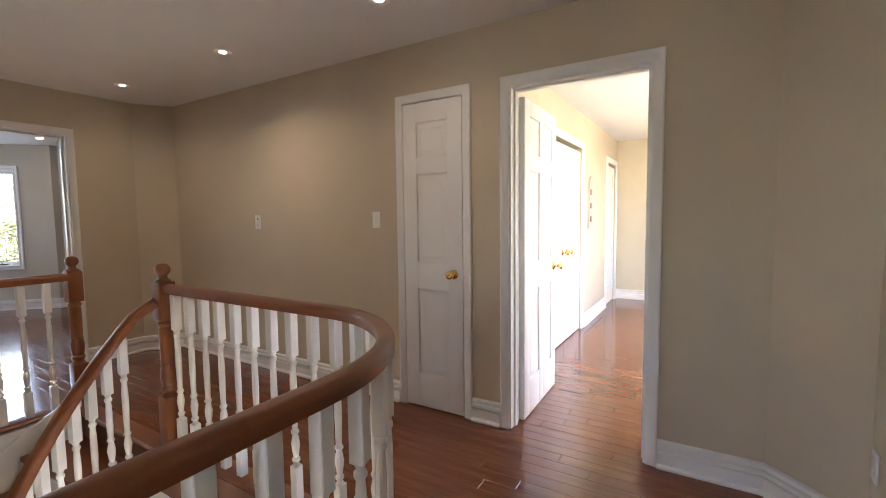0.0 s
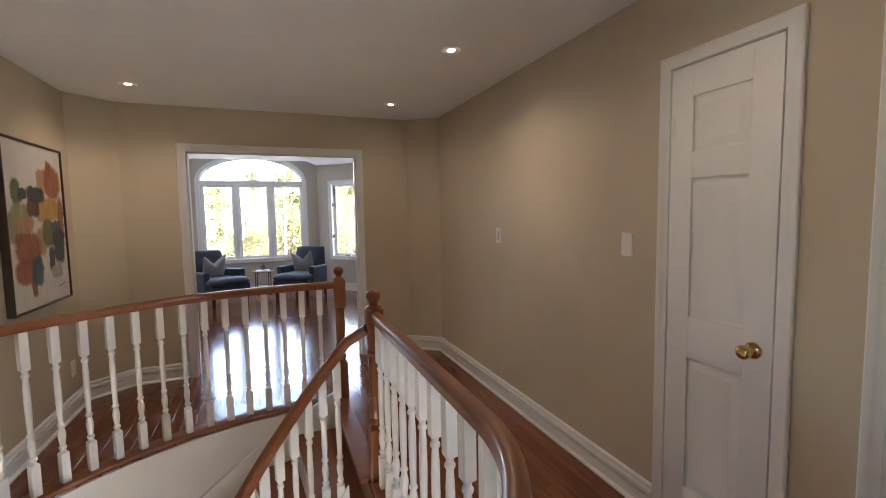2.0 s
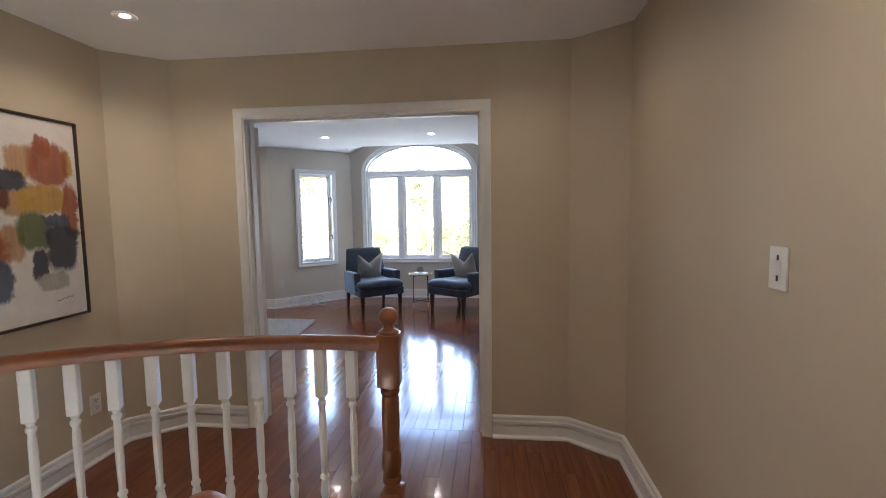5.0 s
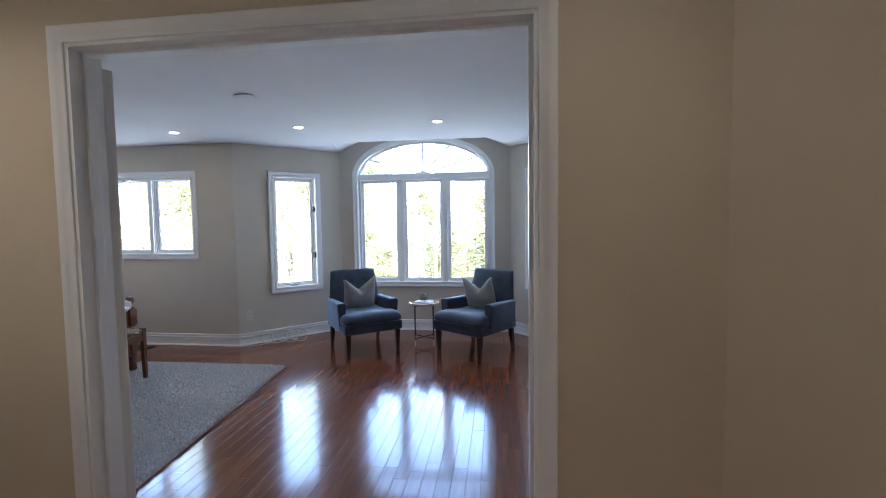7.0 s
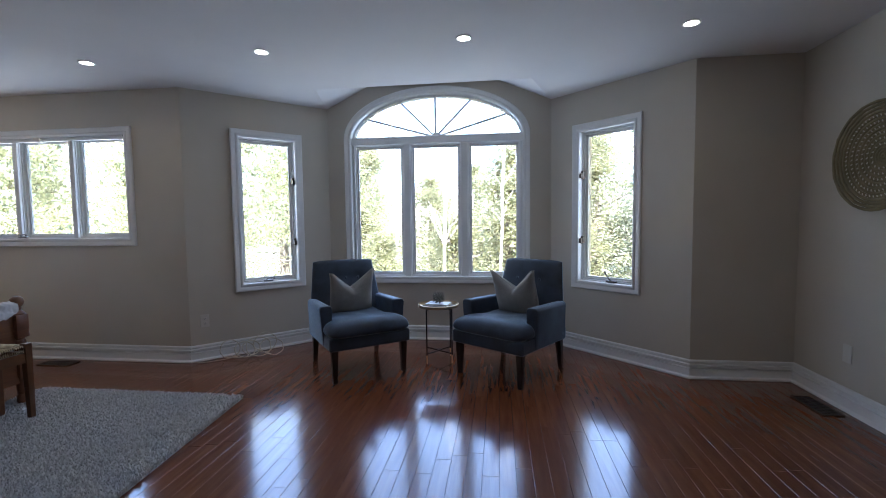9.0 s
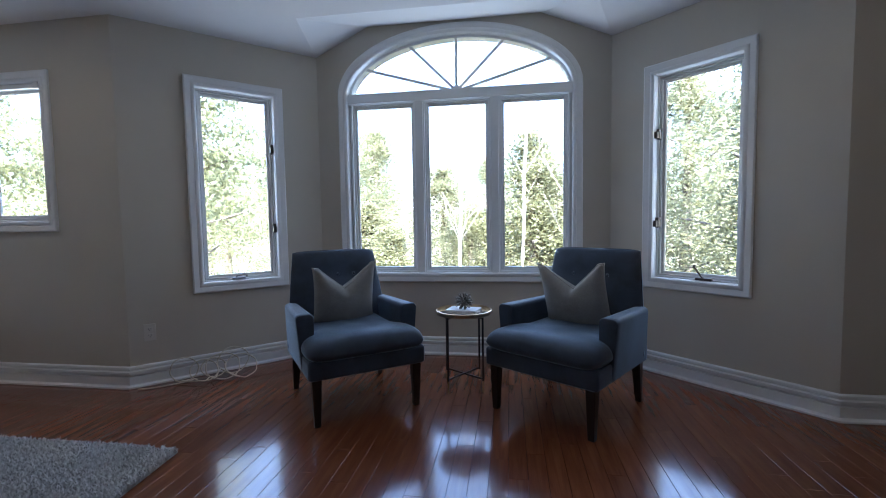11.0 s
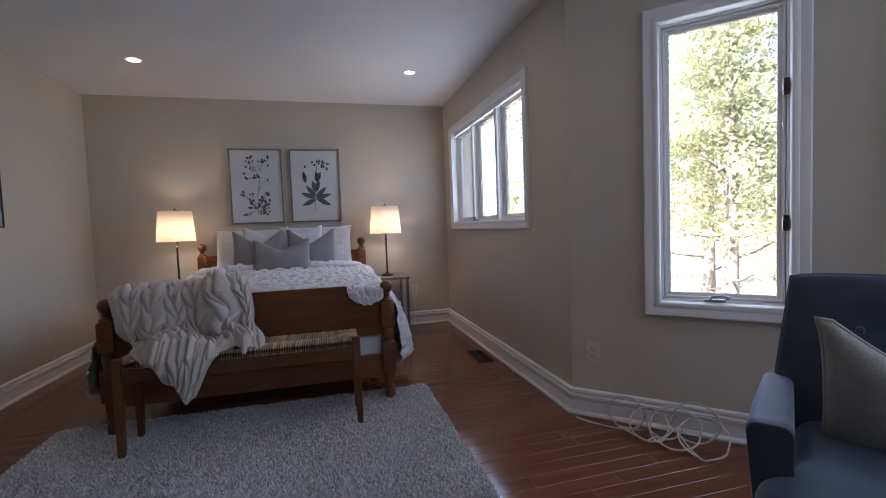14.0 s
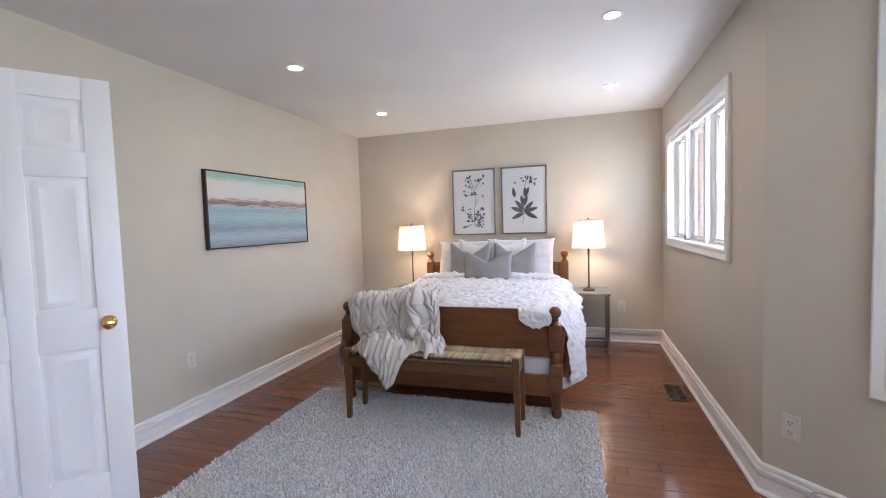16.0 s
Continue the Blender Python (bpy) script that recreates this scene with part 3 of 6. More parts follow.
def ring(bm, x0, x1, z0, z1, y0, y1, w):
    """A rectangular frame of bars w wide."""
    box(bm, x0, x0 + w, y0, y1, z0, z1, 0.003)
    box(bm, x1 - w, x1, y0, y1, z0, z1, 0.003)
    box(bm, x0 + w, x1 - w, y0 + 0.0005, y1 - 0.0005, z0, z0 + w, 0.003)
    box(bm, x0 + w, x1 - w, y0 + 0.0005, y1 - 0.0005, z1 - w, z1, 0.003)


def sash(e, x0, x1, z0, z1, depth=0.06, w=0.042):
    bm = bmesh.new()
    ring(bm, x0, x1, z0, z1, -depth - 0.045, -depth + 0.020, 0.010)
    ring(bm, x0 + 0.013, x1 - 0.013, z0 + 0.013, z1 - 0.013, -depth - 0.043, -depth + 0.006, 0.012)
    ring(bm, x0 + 0.009, x1 - 0.009, z0 + 0.009, z1 - 0.009, -depth - 0.041, -depth - 0.012, w - 0.009)
    s = part("sash", bm, TRIM, e, "", "auto")
    bm = boxed(x0 + w - 0.004, x1 - w + 0.004, -depth - 0.028, -depth - 0.024, z0 + w - 0.004, z1 - w + 0.004)
    p = part("pane", bm, GLASS, s, "clear window glass")
    p.visible_shadow = False
    return s


def window(name, a, b, z0, z1, label, count=1, locks=(), cranks=(), rail=False, crank="crank"):
    m, length = along(a, b)
    e = tagged(new(name), label, "window", "", "structure")
    e.matrix_world = m
    bm = bmesh.new()
    pts = [(0.07, 0, z0 + 0.07), (0.07, 0, z1 - 0.07), (length - 0.07, 0, z1 - 0.07), (length - 0.07, 0, z0 + 0.07)]
    sweep(bm, pts, [(x, y) for x, y in CASE], Vector((0, 1, 0)), closed=True)
    part("window_casing", bm, TRIM, e, "", "auto")
    bm = bmesh.new()
    i = 0.058
    ring(bm, i, length - i, z0 + i, z1 - i, -0.12, 0.003, 0.014)
    i += 0.014
    part("window_frame", bm, TRIM, e, "", "auto")
    x0, x1 = i, length - i
    mul = 0.05
    w = (x1 - x0 - (count - 1) * mul) / count
    for k in range(count):
        xa = x0 + k * (w + mul)
        if k:
            part("mullion", boxed(xa - mul, xa, -0.11, -0.02, z0 + i, z1 - i, 0.006), TRIM, e)
        sash(e, xa, xa + w, z0 + i, z1 - i)
    for x, z in locks:
        hardware(e, x, z, "lock")
    for x in cranks:
        hardware(e, x, z0 + i + 0.004, crank)
    if rail:
        bm = bmesh.new()
        box(bm, i, length - i, -0.035, -0.008, z1 - i - 0.032, z1 - i - 0.002, 0.005)
        head = part("blind_rail", bm, TRIM, e, "white blind head rail")
        for x in (i + 0.03, length / 2, length - i - 0.03):
            part("bracket", boxed(x - 0.018, x + 0.018, -0.038, 0.010, z1 - i - 0.042, z1 - i + 0.0, 0.004), PLASTIC, head, "white blind bracket")
    return e


window("window_1", *WIN_R, Z0W, Z1W, "tall white casement window in the angled bay wall", locks=((0.594, 1.05), (0.594, 1.66)), cranks=(0.28,), crank="raised_crank")
window("window_2", *WIN_L, Z0W, Z1W, "tall white casement window in the angled bay wall", locks=((0.085, 1.05), (0.085, 1.66)), cranks=(0.36,))
window("window_3", *W3, Z30, Z31, "white triple-sash window high in the wall beside the bed", count=3, cranks=(1.20,), rail=True)

# the arched window: local x runs from the north side to the south
e = tagged(new("window_4"), "large white arched window with three sashes and a sunburst fanlight", "window", "", "structure")
m, LA = along((XB, AC + AW), (XB, AC - AW))
e.matrix_world = m
N = 32


def half(w, h, n=N):
    return [(LA / 2 - w * math.cos(math.pi * i / n), 0, AZ + h * math.sin(math.pi * i / n)) for i in range(n + 1)]


bm = bmesh.new()
pts = [(0.07, 0, Z0W + 0.07)] + half(AW - 0.07, AH - 0.07) + [(LA - 0.07, 0, Z0W + 0.07)]
sweep(bm, pts, [(x, y) for x, y in CASE], Vector((0, 1, 0)), closed=True)
part("window_casing", bm, TRIM, e, "", "auto")
bm = bmesh.new()
pts = [(0.058, 0, Z0W + 0.058)] + half(AW - 0.058, AH - 0.058) + [(LA - 0.058, 0, Z0W + 0.058)]
sweep(bm, pts, [(0, 0.003), (-0.014, 0.003), (-0.014, -0.05), (-0.034, -0.05), (-0.034, -0.12), (0, -0.12)], Vector((0, 1, 0)), closed=True)
part("window_frame", bm, TRIM, e, "", "auto")
part("transom", boxed(0.07, LA - 0.07, -0.115, -0.012, 2.045, 2.125, 0.008), TRIM, e)
x0, x1 = 0.092, LA - 0.092
mul = 0.062
w = (x1 - x0 - 2 * mul) / 3
for k in range(3):
    xa = x0 + k * (w + mul)
    if k:
        part("mullion", boxed(xa - mul, xa, -0.11, -0.02, Z0W + 0.07, 2.05, 0.006), TRIM, e)
    sash(e, xa, xa + w, Z0W + 0.075, 2.05, 0.05)
bm = bmesh.new()
gl = [bm.verts.new((x, -0.076, z)) for x, y, z in half(AW - 0.085, AH - 0.085) if z > 2.11] 
gl += [bm.verts.new((LA - 0.086, -0.076, 2.11)), bm.verts.new((0.086, -0.076, 2.11))]
f = bm.faces.new(gl)
g = bmesh.ops.extrude_face_region(bm, geom=[f])
for v in g["geom"]:
    if isinstance(v, bmesh.types.BMVert):
        v.co.y -= 0.004
p = part("pane", bm, GLASS, e, "clear fanlight glass")
p.visible_shadow = False
for a in (17, 46, 90, 134, 163):
    c, s = math.cos(radians(a)), math.sin(radians(a))
    k = 1 / math.sqrt((c / (AW - 0.08)) ** 2 + (s / (AH - 0.08)) ** 2)
    bm = bmesh.new()
    sweep(bm, [(LA / 2 + 0.03 * c, -0.068, 2.115 + 0.03 * s), (LA / 2 + k * c, -0.068, AZ + k * s)], [(-0.010, -0.008), (0.010, -0.008), (0.010, 0.008), (-0.010, 0.008)], Vector((0, 1, 0)))
    part("glazing_bar", bm, TRIM, e, "thin grey-white glazing bar")
bm = bmesh.new()
lathe(bm, [(0, -0.012), (0.05, -0.012), (0.045, 0.006), (0, 0.010)], 20, Matrix.Translation((LA / 2, -0.066, 2.118)) @ Matrix.Rotation(radians(-90), 4, "X"))
part("hub", bm, TRIM, e)

SKYC = (0.70, 0.84, 1.0)
for a, b, z0, z1, k in ((*WIN_R, Z0W, Z1W, 0.35), (*WIN_L, Z0W, Z1W, 0.35), (*W3, Z30, Z31, 0.7), ((XB, AC + AW), (XB, AC - AW), Z0W, 2.45, 1.15)):
    m, length = along(a, b)
    p0, p1 = m @ Vector((length / 2, -0.045, (z0 + z1) / 2)), m @ Vector((length / 2, 2, (z0 + z1) / 2))
    area_lamp("window_daylight", p0, p1, length - 0.2, z1 - z0 - 0.2, WINDOW_LIGHT * k, SKYC)

# ---- ceiling downlights ----
def downlight(x, y, group, power=None, k=1.0):
    e = thing("downlight", Matrix.Translation((x, y, H)), "lit recessed ceiling downlight with white trim ring", "ceiling light", group)
    bm = bmesh.new()
    lathe(bm, [(0.038 * k, -0.001), (0.052, -0.002), (0.055, -0.006), (0.048, -0.009), (0.040 * k, -0.006)], 24, None, False)
    part("trim_ring", bm, TRIM, e, "", True)
    bm = bmesh.new()
    lathe(bm, [(0, -0.004), (0.041 * k, -0.004)], 24, None, False)
    part("lens", bm, GLOWW, e, "glowing lamp face")
    spot_lamp("downlight_beam", x, y, H - 0.03, power or DOWNLIGHT)
    return e


GLOWW = glow("lamp_glow", (1.0, 0.93, 0.82), 2.5)
for x, y, k in ((-3.755, 2.29, 0.35), (-2.376, 2.305, 0.9), (-1.04, 2.32, 0.4), (-3.735, 0.337, 0.75)):
    downlight(x, y, "hall downlights", DOWNLIGHT * k, 0.55)
for x, y in ((-7.295, -1.36), (-7.30, -0.005), (-7.29, 1.40), (-7.285, 2.79), (-5.26, -1.395), (-5.265, -2.767), (-7.365, -2.716)):
    downlight(x, y, "bedroom downlights", DOWNLIGHT * ROOM_DIM)
bm = bmesh.new()
lathe(bm, [(0, -0.003), (0.075, -0.003), (0.08, -0.008), (0.075, -0.011), (0, -0.012)], 24, Matrix.Translation((-6.226, 0.072, H)))
tagged(part("ceiling_cover_plate", bm, CEIL, None, "", True), "round white cover plate on the ceiling", "cover plate")


# ---- wall plates, vents ----
def plate(name, x, y, z, turn, kind, label, w=0.072, h=0.116, mat=None):
    """A wall plate whose face looks along local -y."""
    e = thing(name, pose(x, y, z, 0, 0, turn), label, "outlet" if kind == "outlet" else "switch")
    part("cover", boxed(-w / 2, w / 2, -0.006, 0.0, -h / 2, h / 2, 0.003), mat or PLASTIC, e)
    if kind == "outlet":
        for dz in (-0.022, 0.022):
            sock = part("socket", boxed(-0.017, 0.017, -0.0085, -0.005, dz - 0.014, dz + 0.014, 0.002), mat or PLASTIC, e)
            bm = bmesh.new()
            for dx in (-0.007, 0.007):
                box(bm, dx - 0.0015, dx + 0.0015, -0.0092, -0.008, dz - 0.002, dz + 0.008)
            box(bm, -0.0025, 0.0025, -0.0092, -0.008, dz - 0.010, dz - 0.005)
            part("slot", bm, SLOT, sock, "dark slots")
    elif kind == "slider":
        part("slider", boxed(-0.012, 0.012, -0.016, -0.005, -0.018, 0.022, 0.003), PLASTIC, e)
        part("slot", boxed(-0.004, 0.004, -0.0068, -0.0055, -0.035, 0.035), SLOT, e)
    elif kind == "rocker":
        part("rocker", boxed(-0.016, 0.016, -0.010, -0.005, -0.033, 0.033, 0.003), PLASTIC, e)
    return e


plate("dimmer_switch", -2.885, YC, 1.275, 0, "slider", "white dimmer switch on the beige hall wall")
plate("wall_plate", -1.565, YC, 1.285, 0, "blank", "plain white cover plate beside the closet door")
plate("hall_outlet", -3.92, -0.19, 0.335, 180, "outlet", "white double outlet low on the hall wall")
plate("hall_outlet", XE, 2.575, 0.376, -90, "rocker", "white wall plate low on the hall wall")
_m, _ = along(*DL)
_q = _m.inverted() @ Vector((-8.03, -1.02, 0))
e = plate("bay_outlet", 0, 0, 0, 0, "outlet", "ivory double outlet on the angled bay wall", mat=IVORY)
e.matrix_world = _m @ Matrix.Translation((_q.x + 0.03, 0, 0.36)) @ Matrix.Rotation(math.pi, 4, "Z")
plate("bed_wall_outlet", -7.53, BW, 0.385, 180, "outlet", "ivory double outlet near the nightstand", mat=IVORY)
plate("east_outlet", XR, -1.12, 0.42, -90, "outlet", "ivory double outlet below the seascape painting", mat=IVORY)
plate("north_plate", -7.42, YN, 0.365, 0, "blank", "ivory blank plate low on the wall", mat=IVORY)
plate("north_outlet", -7.09, YN, 0.375, 0, "outlet", "ivory outlet low on the wall below the basket", mat=IVORY)


def vent(x, y, turn, label):
    e = thing("floor_vent", pose(x, y, 0.0, 0, 0, turn), label, "floor vent")
    part("tray", boxed(-0.15, 0.15, -0.057, 0.057, 0.001, 0.003), SLOT, e)
    bm = bmesh.new()
    for x0, x1, y0, y1 in ((-0.155, 0.155, -0.065, -0.052), (-0.155, 0.155, 0.052, 0.065), (-0.155, -0.142, -0.052, 0.052), (0.142, 0.155, -0.052, 0.052)):
        box(bm, x0, x1, y0, y1, 0.001, 0.008, 0.002)
    part("frame", bm, BRONZE, e)
    for i in range(11):
        xx = -0.12 + i * 0.024
        part("slat", boxed(xx - 0.004, xx + 0.004, -0.052, 0.052, 0.002, 0.006), BRONZE, e)
    part("bar", boxed(-0.142, 0.142, -0.004, 0.004, 0.003, 0.0075), BRONZE, e)
    return e


vent(-7.785, -2.33, 90, "dark bronze floor vent beside the window wall")
vent(-7.46, 3.685, 0, "dark bronze floor vent below the basket")

# ---- stairwell ----
RW = 1.93
ST, RISE, NST = radians(10.0), 0.185, 15


def ring_pt(r, a, z=None):
    x, y = CX + r * math.cos(a), CY + r * math.sin(a)
    return (x, y) if z is None else (x, y, z)


A0 = math.pi - 0.10
LOW = -RISE * (NST + 0.0)
bm = bmesh.new()
prev = None
for i in range(61):
    a = A0 + radians(133) * i / 60
    q = [bm.verts.new(p) for p in (ring_pt(RW, a, LOW), ring_pt(RW, a, -0.02), ring_pt(RW + 0.1, a, -0.02), ring_pt(RW + 0.1, a, LOW))]
    if prev:
        for j in range(3):
            bm.faces.new((prev[j], prev[j + 1], q[j + 1], q[j]))
    prev = q
structure("wall_stair_curved", bm, TRIM, "white curved stairwell wall", "wall", "auto")
structure("wall_stair_north", boxed(-3.4, -0.2, 1.78, 1.9, LOW, -0.02), TRIM, "plain white stairwell wall", "wall")
# unseen opening and lamp, added to brighten the well and balusters from below
structure("wall_stair_east", wall_mesh((-0.2, -0.4), (-0.2, 1.9), LOW, -0.02, 0.1, [(0.75, 1.55, -2.2, -1.2)]), TRIM, "white stairwell wall with an unseen opening added for fill light", "wall")
area_lamp("foyer_daylight", (-0.19, 0.75, -1.7), (-2.0, 0.75, -1.5), 0.8, 1.0, STAIR_FILL, (0.92, 0.96, 1.0))
structure("floor_lower", boxed(-3.5, 0, -0.8, 2.0, LOW - 0.1, LOW), SUBF, "dark floor of the storey below", "floor")
structure("ceiling_stair", boxed(-3.4, -0.2, -0.8, -0.2, -0.16, -0.03), CEIL, "white soffit over the lower stair", "ceiling")


def sector(bm, r0, r1, a0, a1, z0, z1, n=5):
    lo = [ring_pt(r0, a0 + (a1 - a0) * i / n) for i in range(n + 1)]
    hi = [ring_pt(r1, a0 + (a1 - a0) * i / n) for i in range(n, -1, -1)]
    prism(bm, lo + hi, z0, z1)


stair = thing("staircase", Matrix.Identity(4), "curved staircase with cherry treads and white risers going down", "staircase")
for k in range(NST - 1):
    a = A0 + ST * k
    z = -RISE * (k + 1)
    bm = bmesh.new()
    sector(bm, RI - 0.03, RW - 0.02, a - (0.018 if k else 0.13), a + ST, z - 0.03, z)
    part("tread", bm, OAK, stair, "cherry-stained tread")
    bm = bmesh.new()
    if k:
        sector(bm, RI, RW - 0.02, a - 0.004, a + 0.006, z, z + RISE - 0.03, 1)
    else:
        box(bm, -3.27, -2.19, 1.692, 1.704, z, -0.014)
    part("riser", bm, TRIM, stair, "white riser")
bm = bmesh.new()
for r, name in ((RI, "stringer"), (RW - 0.012, "skirt_board")):
    bm = bmesh.new()
    prev = None
    for i in range(57):
        a = A0 + ST * NST * i / 56
        z = -RISE * (a - A0) / ST
        hi, lo = (z - 0.02, z - 0.30) if name == "stringer" else (z + 0.12, z - 0.25)
        q = [bm.verts.new(p) for p in (ring_pt(r - 0.012, a, lo), ring_pt(r - 0.012, a, hi), ring_pt(r + 0.012, a, hi), ring_pt(r + 0.012, a, lo))]
        if prev:
            for j in range(4):
                bm.faces.new((prev[j], prev[(j + 1) % 4], q[(j + 1) % 4], q[j]))
        prev = q
    part(name, bm, TRIM, stair, "white stringer" if name == "stringer" else "white sloping skirt board", "auto")

# edge of the upper floor: fascia and nosing, with the railings on them
GX, GY, GR = -0.87, 1.134, 0.61


def guard_path(off=0.0, step=0.06):
    """The rail's line from the near newel round to the back wall; off moves it towards the well."""
    pts = []
    x = -2.12
    while x < GX:
        pts.append((x, GY + GR - off))
        x += step
    r = GR - off
    n = 18
    pts += [(GX + r * math.sin(math.pi / 2 * i / n), GY + r * math.cos(math.pi / 2 * i / n)) for i in range(n + 1)]
    y = GY - step
    while y > -0.17:
        pts.append((GX + r, y))
        y -= step
    pts.append((GX + r, -0.17))
    return pts


B_END = math.pi + math.asin((CY + 0.17) / RO)


def arc_path(r, a0=A0 - 0.005, a1=None, n=40):
    a1 = B_END if a1 is None else a1
    return [ring_pt(r, a0 + (a1 - a0) * i / n) for i in range(n + 1)]


NOSE = [(-0.06, 0.0), (0.045, 0.0), (0.055, 0.006), (0.058, 0.016), (0.052, 0.026), (0.045, 0.030), (-0.06, 0.030)]
edges = thing("stairwell_edge", Matrix.Identity(4), "wooden nosing and white fascia round the stairwell opening", "nosing", "", "structure")
for path in (guard_path(0), arc_path(RO)[::-1]):
    bm = bmesh.new()
    sweep(bm, [(x, y, -0.012) for x, y in path], NOSE)
    part("nosing", bm, OAK, edges, "cherry-stained nosing", "auto")
    bm = bmesh.new()
    sweep(bm, [(x, y, -0.30) for x, y in path], [(0.02, 0), (0.035, 0), (0.035, 0.288), (0.02, 0.288)])
    part("fascia", bm, TRIM, edges, "white painted fascia", "auto")
bm = bmesh.new()
sweep(bm, [(-2.17, 1.70, -0.012), (-3.32, 1.70, -0.012)], [(-a, b) for a, b in NOSE][::-1])
part("nosing", bm, OAK, edges, "cherry-stained nosing")


def baluster(h0, h1):
    """White turned baluster between heights h0 and h1."""
    bm = bmesh.new()
    s = 0.0205
    h = h1 - h0
    b0, b1 = min(0.17, h * 0.22), min(0.20, h * 0.25)
    box(bm, -s, s, -s, s, h0, h0 + b0, 0.003, seg=1)
    box(bm, -s, s, -s, s, h1 - b1, h1, 0.003, seg=1)
    z0, z1 = h0 + b0, h1 - b1
    L = z1 - z0
    prof = [(0.0210, -0.004), (0.0140, 0.008), (0.0114, 0.014), (0.0184, 0.022), (0.0184, 0.032), (0.0121, 0.040), (0.0171, 0.075), (0.0197, 0.10), (0.0159, 0.125), (0.0121, 0.145), (0.0184, 0.152), (0.0184, 0.160), (0.0127, 0.168), (0.0159, 0.30 * L / 0.5), (0.0152, L - 0.10), (0.0121, L - 0.045), (0.0178, L - 0.036), (0.0178, L - 0.026), (0.0121, L - 0.018), (0.0140, L - 0.008), (0.0210, L + 0.004)]
    lathe(bm, [(r, z0 + z) for r, z in sorted(prof, key=lambda p: p[1])], 10)
    return bm


def newel(parent, x, y):
    s = 0.044
    bm = bmesh.new()
    box(bm, -s, s, -s, s, 0.0, 0.30, 0.006)
    box(bm, -s, s, -s, s, 0.74, 0.955, 0.006)
    lathe(bm, [(0.042, 0.295), (0.036, 0.31), (0.030, 0.32), (0.040, 0.335), (0.040, 0.35), (0.033, 0.36), (0.040, 0.40), (0.041, 0.44), (0.034, 0.47), (0.038, 0.48), (0.034, 0.49), (0.037, 0.60), (0.035, 0.69), (0.031, 0.70), (0.040, 0.712), (0.040, 0.724), (0.033, 0.733), (0.042, 0.745)], 20)
    me = part("newel_post", bm, OAK, parent, "", "auto")
    me.location = (x, y, 0)
    bm = bmesh.new()
    lathe(bm, [(0.040, 0.953), (0.044, 0.960), (0.036, 0.967), (0.022, 0.974), (0.024, 0.982), (0.020, 0.988), (0.032, 0.998), (0.039, 1.015), (0.040, 1.024), (0.036, 1.040), (0.022, 1.054), (0, 1.059)], 20)
    part("finial", bm, OAK, me, "turned ball finial", True)


RAIL = [(0.84 * a, 0.84 * b) for a, b in [(-0.030, -0.030), (-0.022, -0.032), (0.022, -0.032), (0.030, -0.030), (0.031, -0.008), (0.034, 0.002), (0.032, 0.016), (0.024, 0.027), (0.010, 0.032), (-0.010, 0.032), (-0.024, 0.027), (-0.032, 0.016), (-0.034, 0.002), (-0.031, -0.008)]]
ZR = 0.917


def spaced(path, gap, first):
    out, need = [], first
    for (x0, y0), (x1, y1) in zip(path, path[1:]):
        l = math.hypot(x1 - x0, y1 - y0)
        s = 0.0
        while l - s >= need:
            s += need
            out.append((x0 + (x1 - x0) * s / l, y0 + (y1 - y0) * s / l, math.atan2(y1 - y0, x1 - x0)))
            need = gap
        need -= l - s
    return out


bal = baluster(0.018, ZR - 0.0265)
BAL = bpy.data.meshes.new("baluster")
bmesh.ops.recalc_face_normals(bal, faces=bal.faces)
bal.to_mesh(BAL)
bal.free()
BAL.materials.append(TRIM)
BAL.shade_smooth()
BAL.set_sharp_from_angle(angle=radians(35))


def railing(name, label, path, gap, first, post):
    e = thing(name, Matrix.Identity(4), label, "railing")
    bm = bmesh.new()
    sweep(bm, [(x, y, ZR) for x, y in path], RAIL)
    part("handrail", bm, OAK, e, "stained oak handrail", "auto")
    for x, y, a in spaced(path, gap, first):
        o = new("baluster", BAL)
        o.parent = e
        o.location, o.rotation_euler = (x, y, 0), (0, 0, a)
    newel(e, *post)
    return e


ga = railing("landing_railing", "curved oak handrail on white turned balusters round the landing", guard_path(0), 0.135, 0.065, (-2.165, 1.741))
railing("gallery_railing", "curved oak railing with white turned balusters along the gallery", arc_path(RO, A0 + 0.0), 0.131, 0.125, (-3.338, 1.725))
# the stair's own rail goes down from the near newel
bm = bmesh.new()
pts = [(-2.168, 1.70, 0.845)]
for i in range(1, 40):
    a = A0 - 0.08 + ST * NST * i / 42
    pts.append(ring_pt(RI + 0.02, a, 0.84 - RISE * (a - A0 + 0.08) / ST))
sweep(bm, pts, RAIL)
part("stair_handrail", bm, OAK, ga, "descending oak handrail", "auto")
for k in range(NST - 2):
    for f in (0.28, 0.78):
        a = A0 + ST * (k + f)
        z0, z1 = -RISE * (k + 1), 0.81 - RISE * (a - A0 + 0.08) / ST
        o = part("stair_baluster", baluster(z0, z1), TRIM, ga, "", "auto")
        x, y = ring_pt(RI + 0.02, a)
        o.location, o.rotation_euler = (x, y, 0), (0, 0, a)


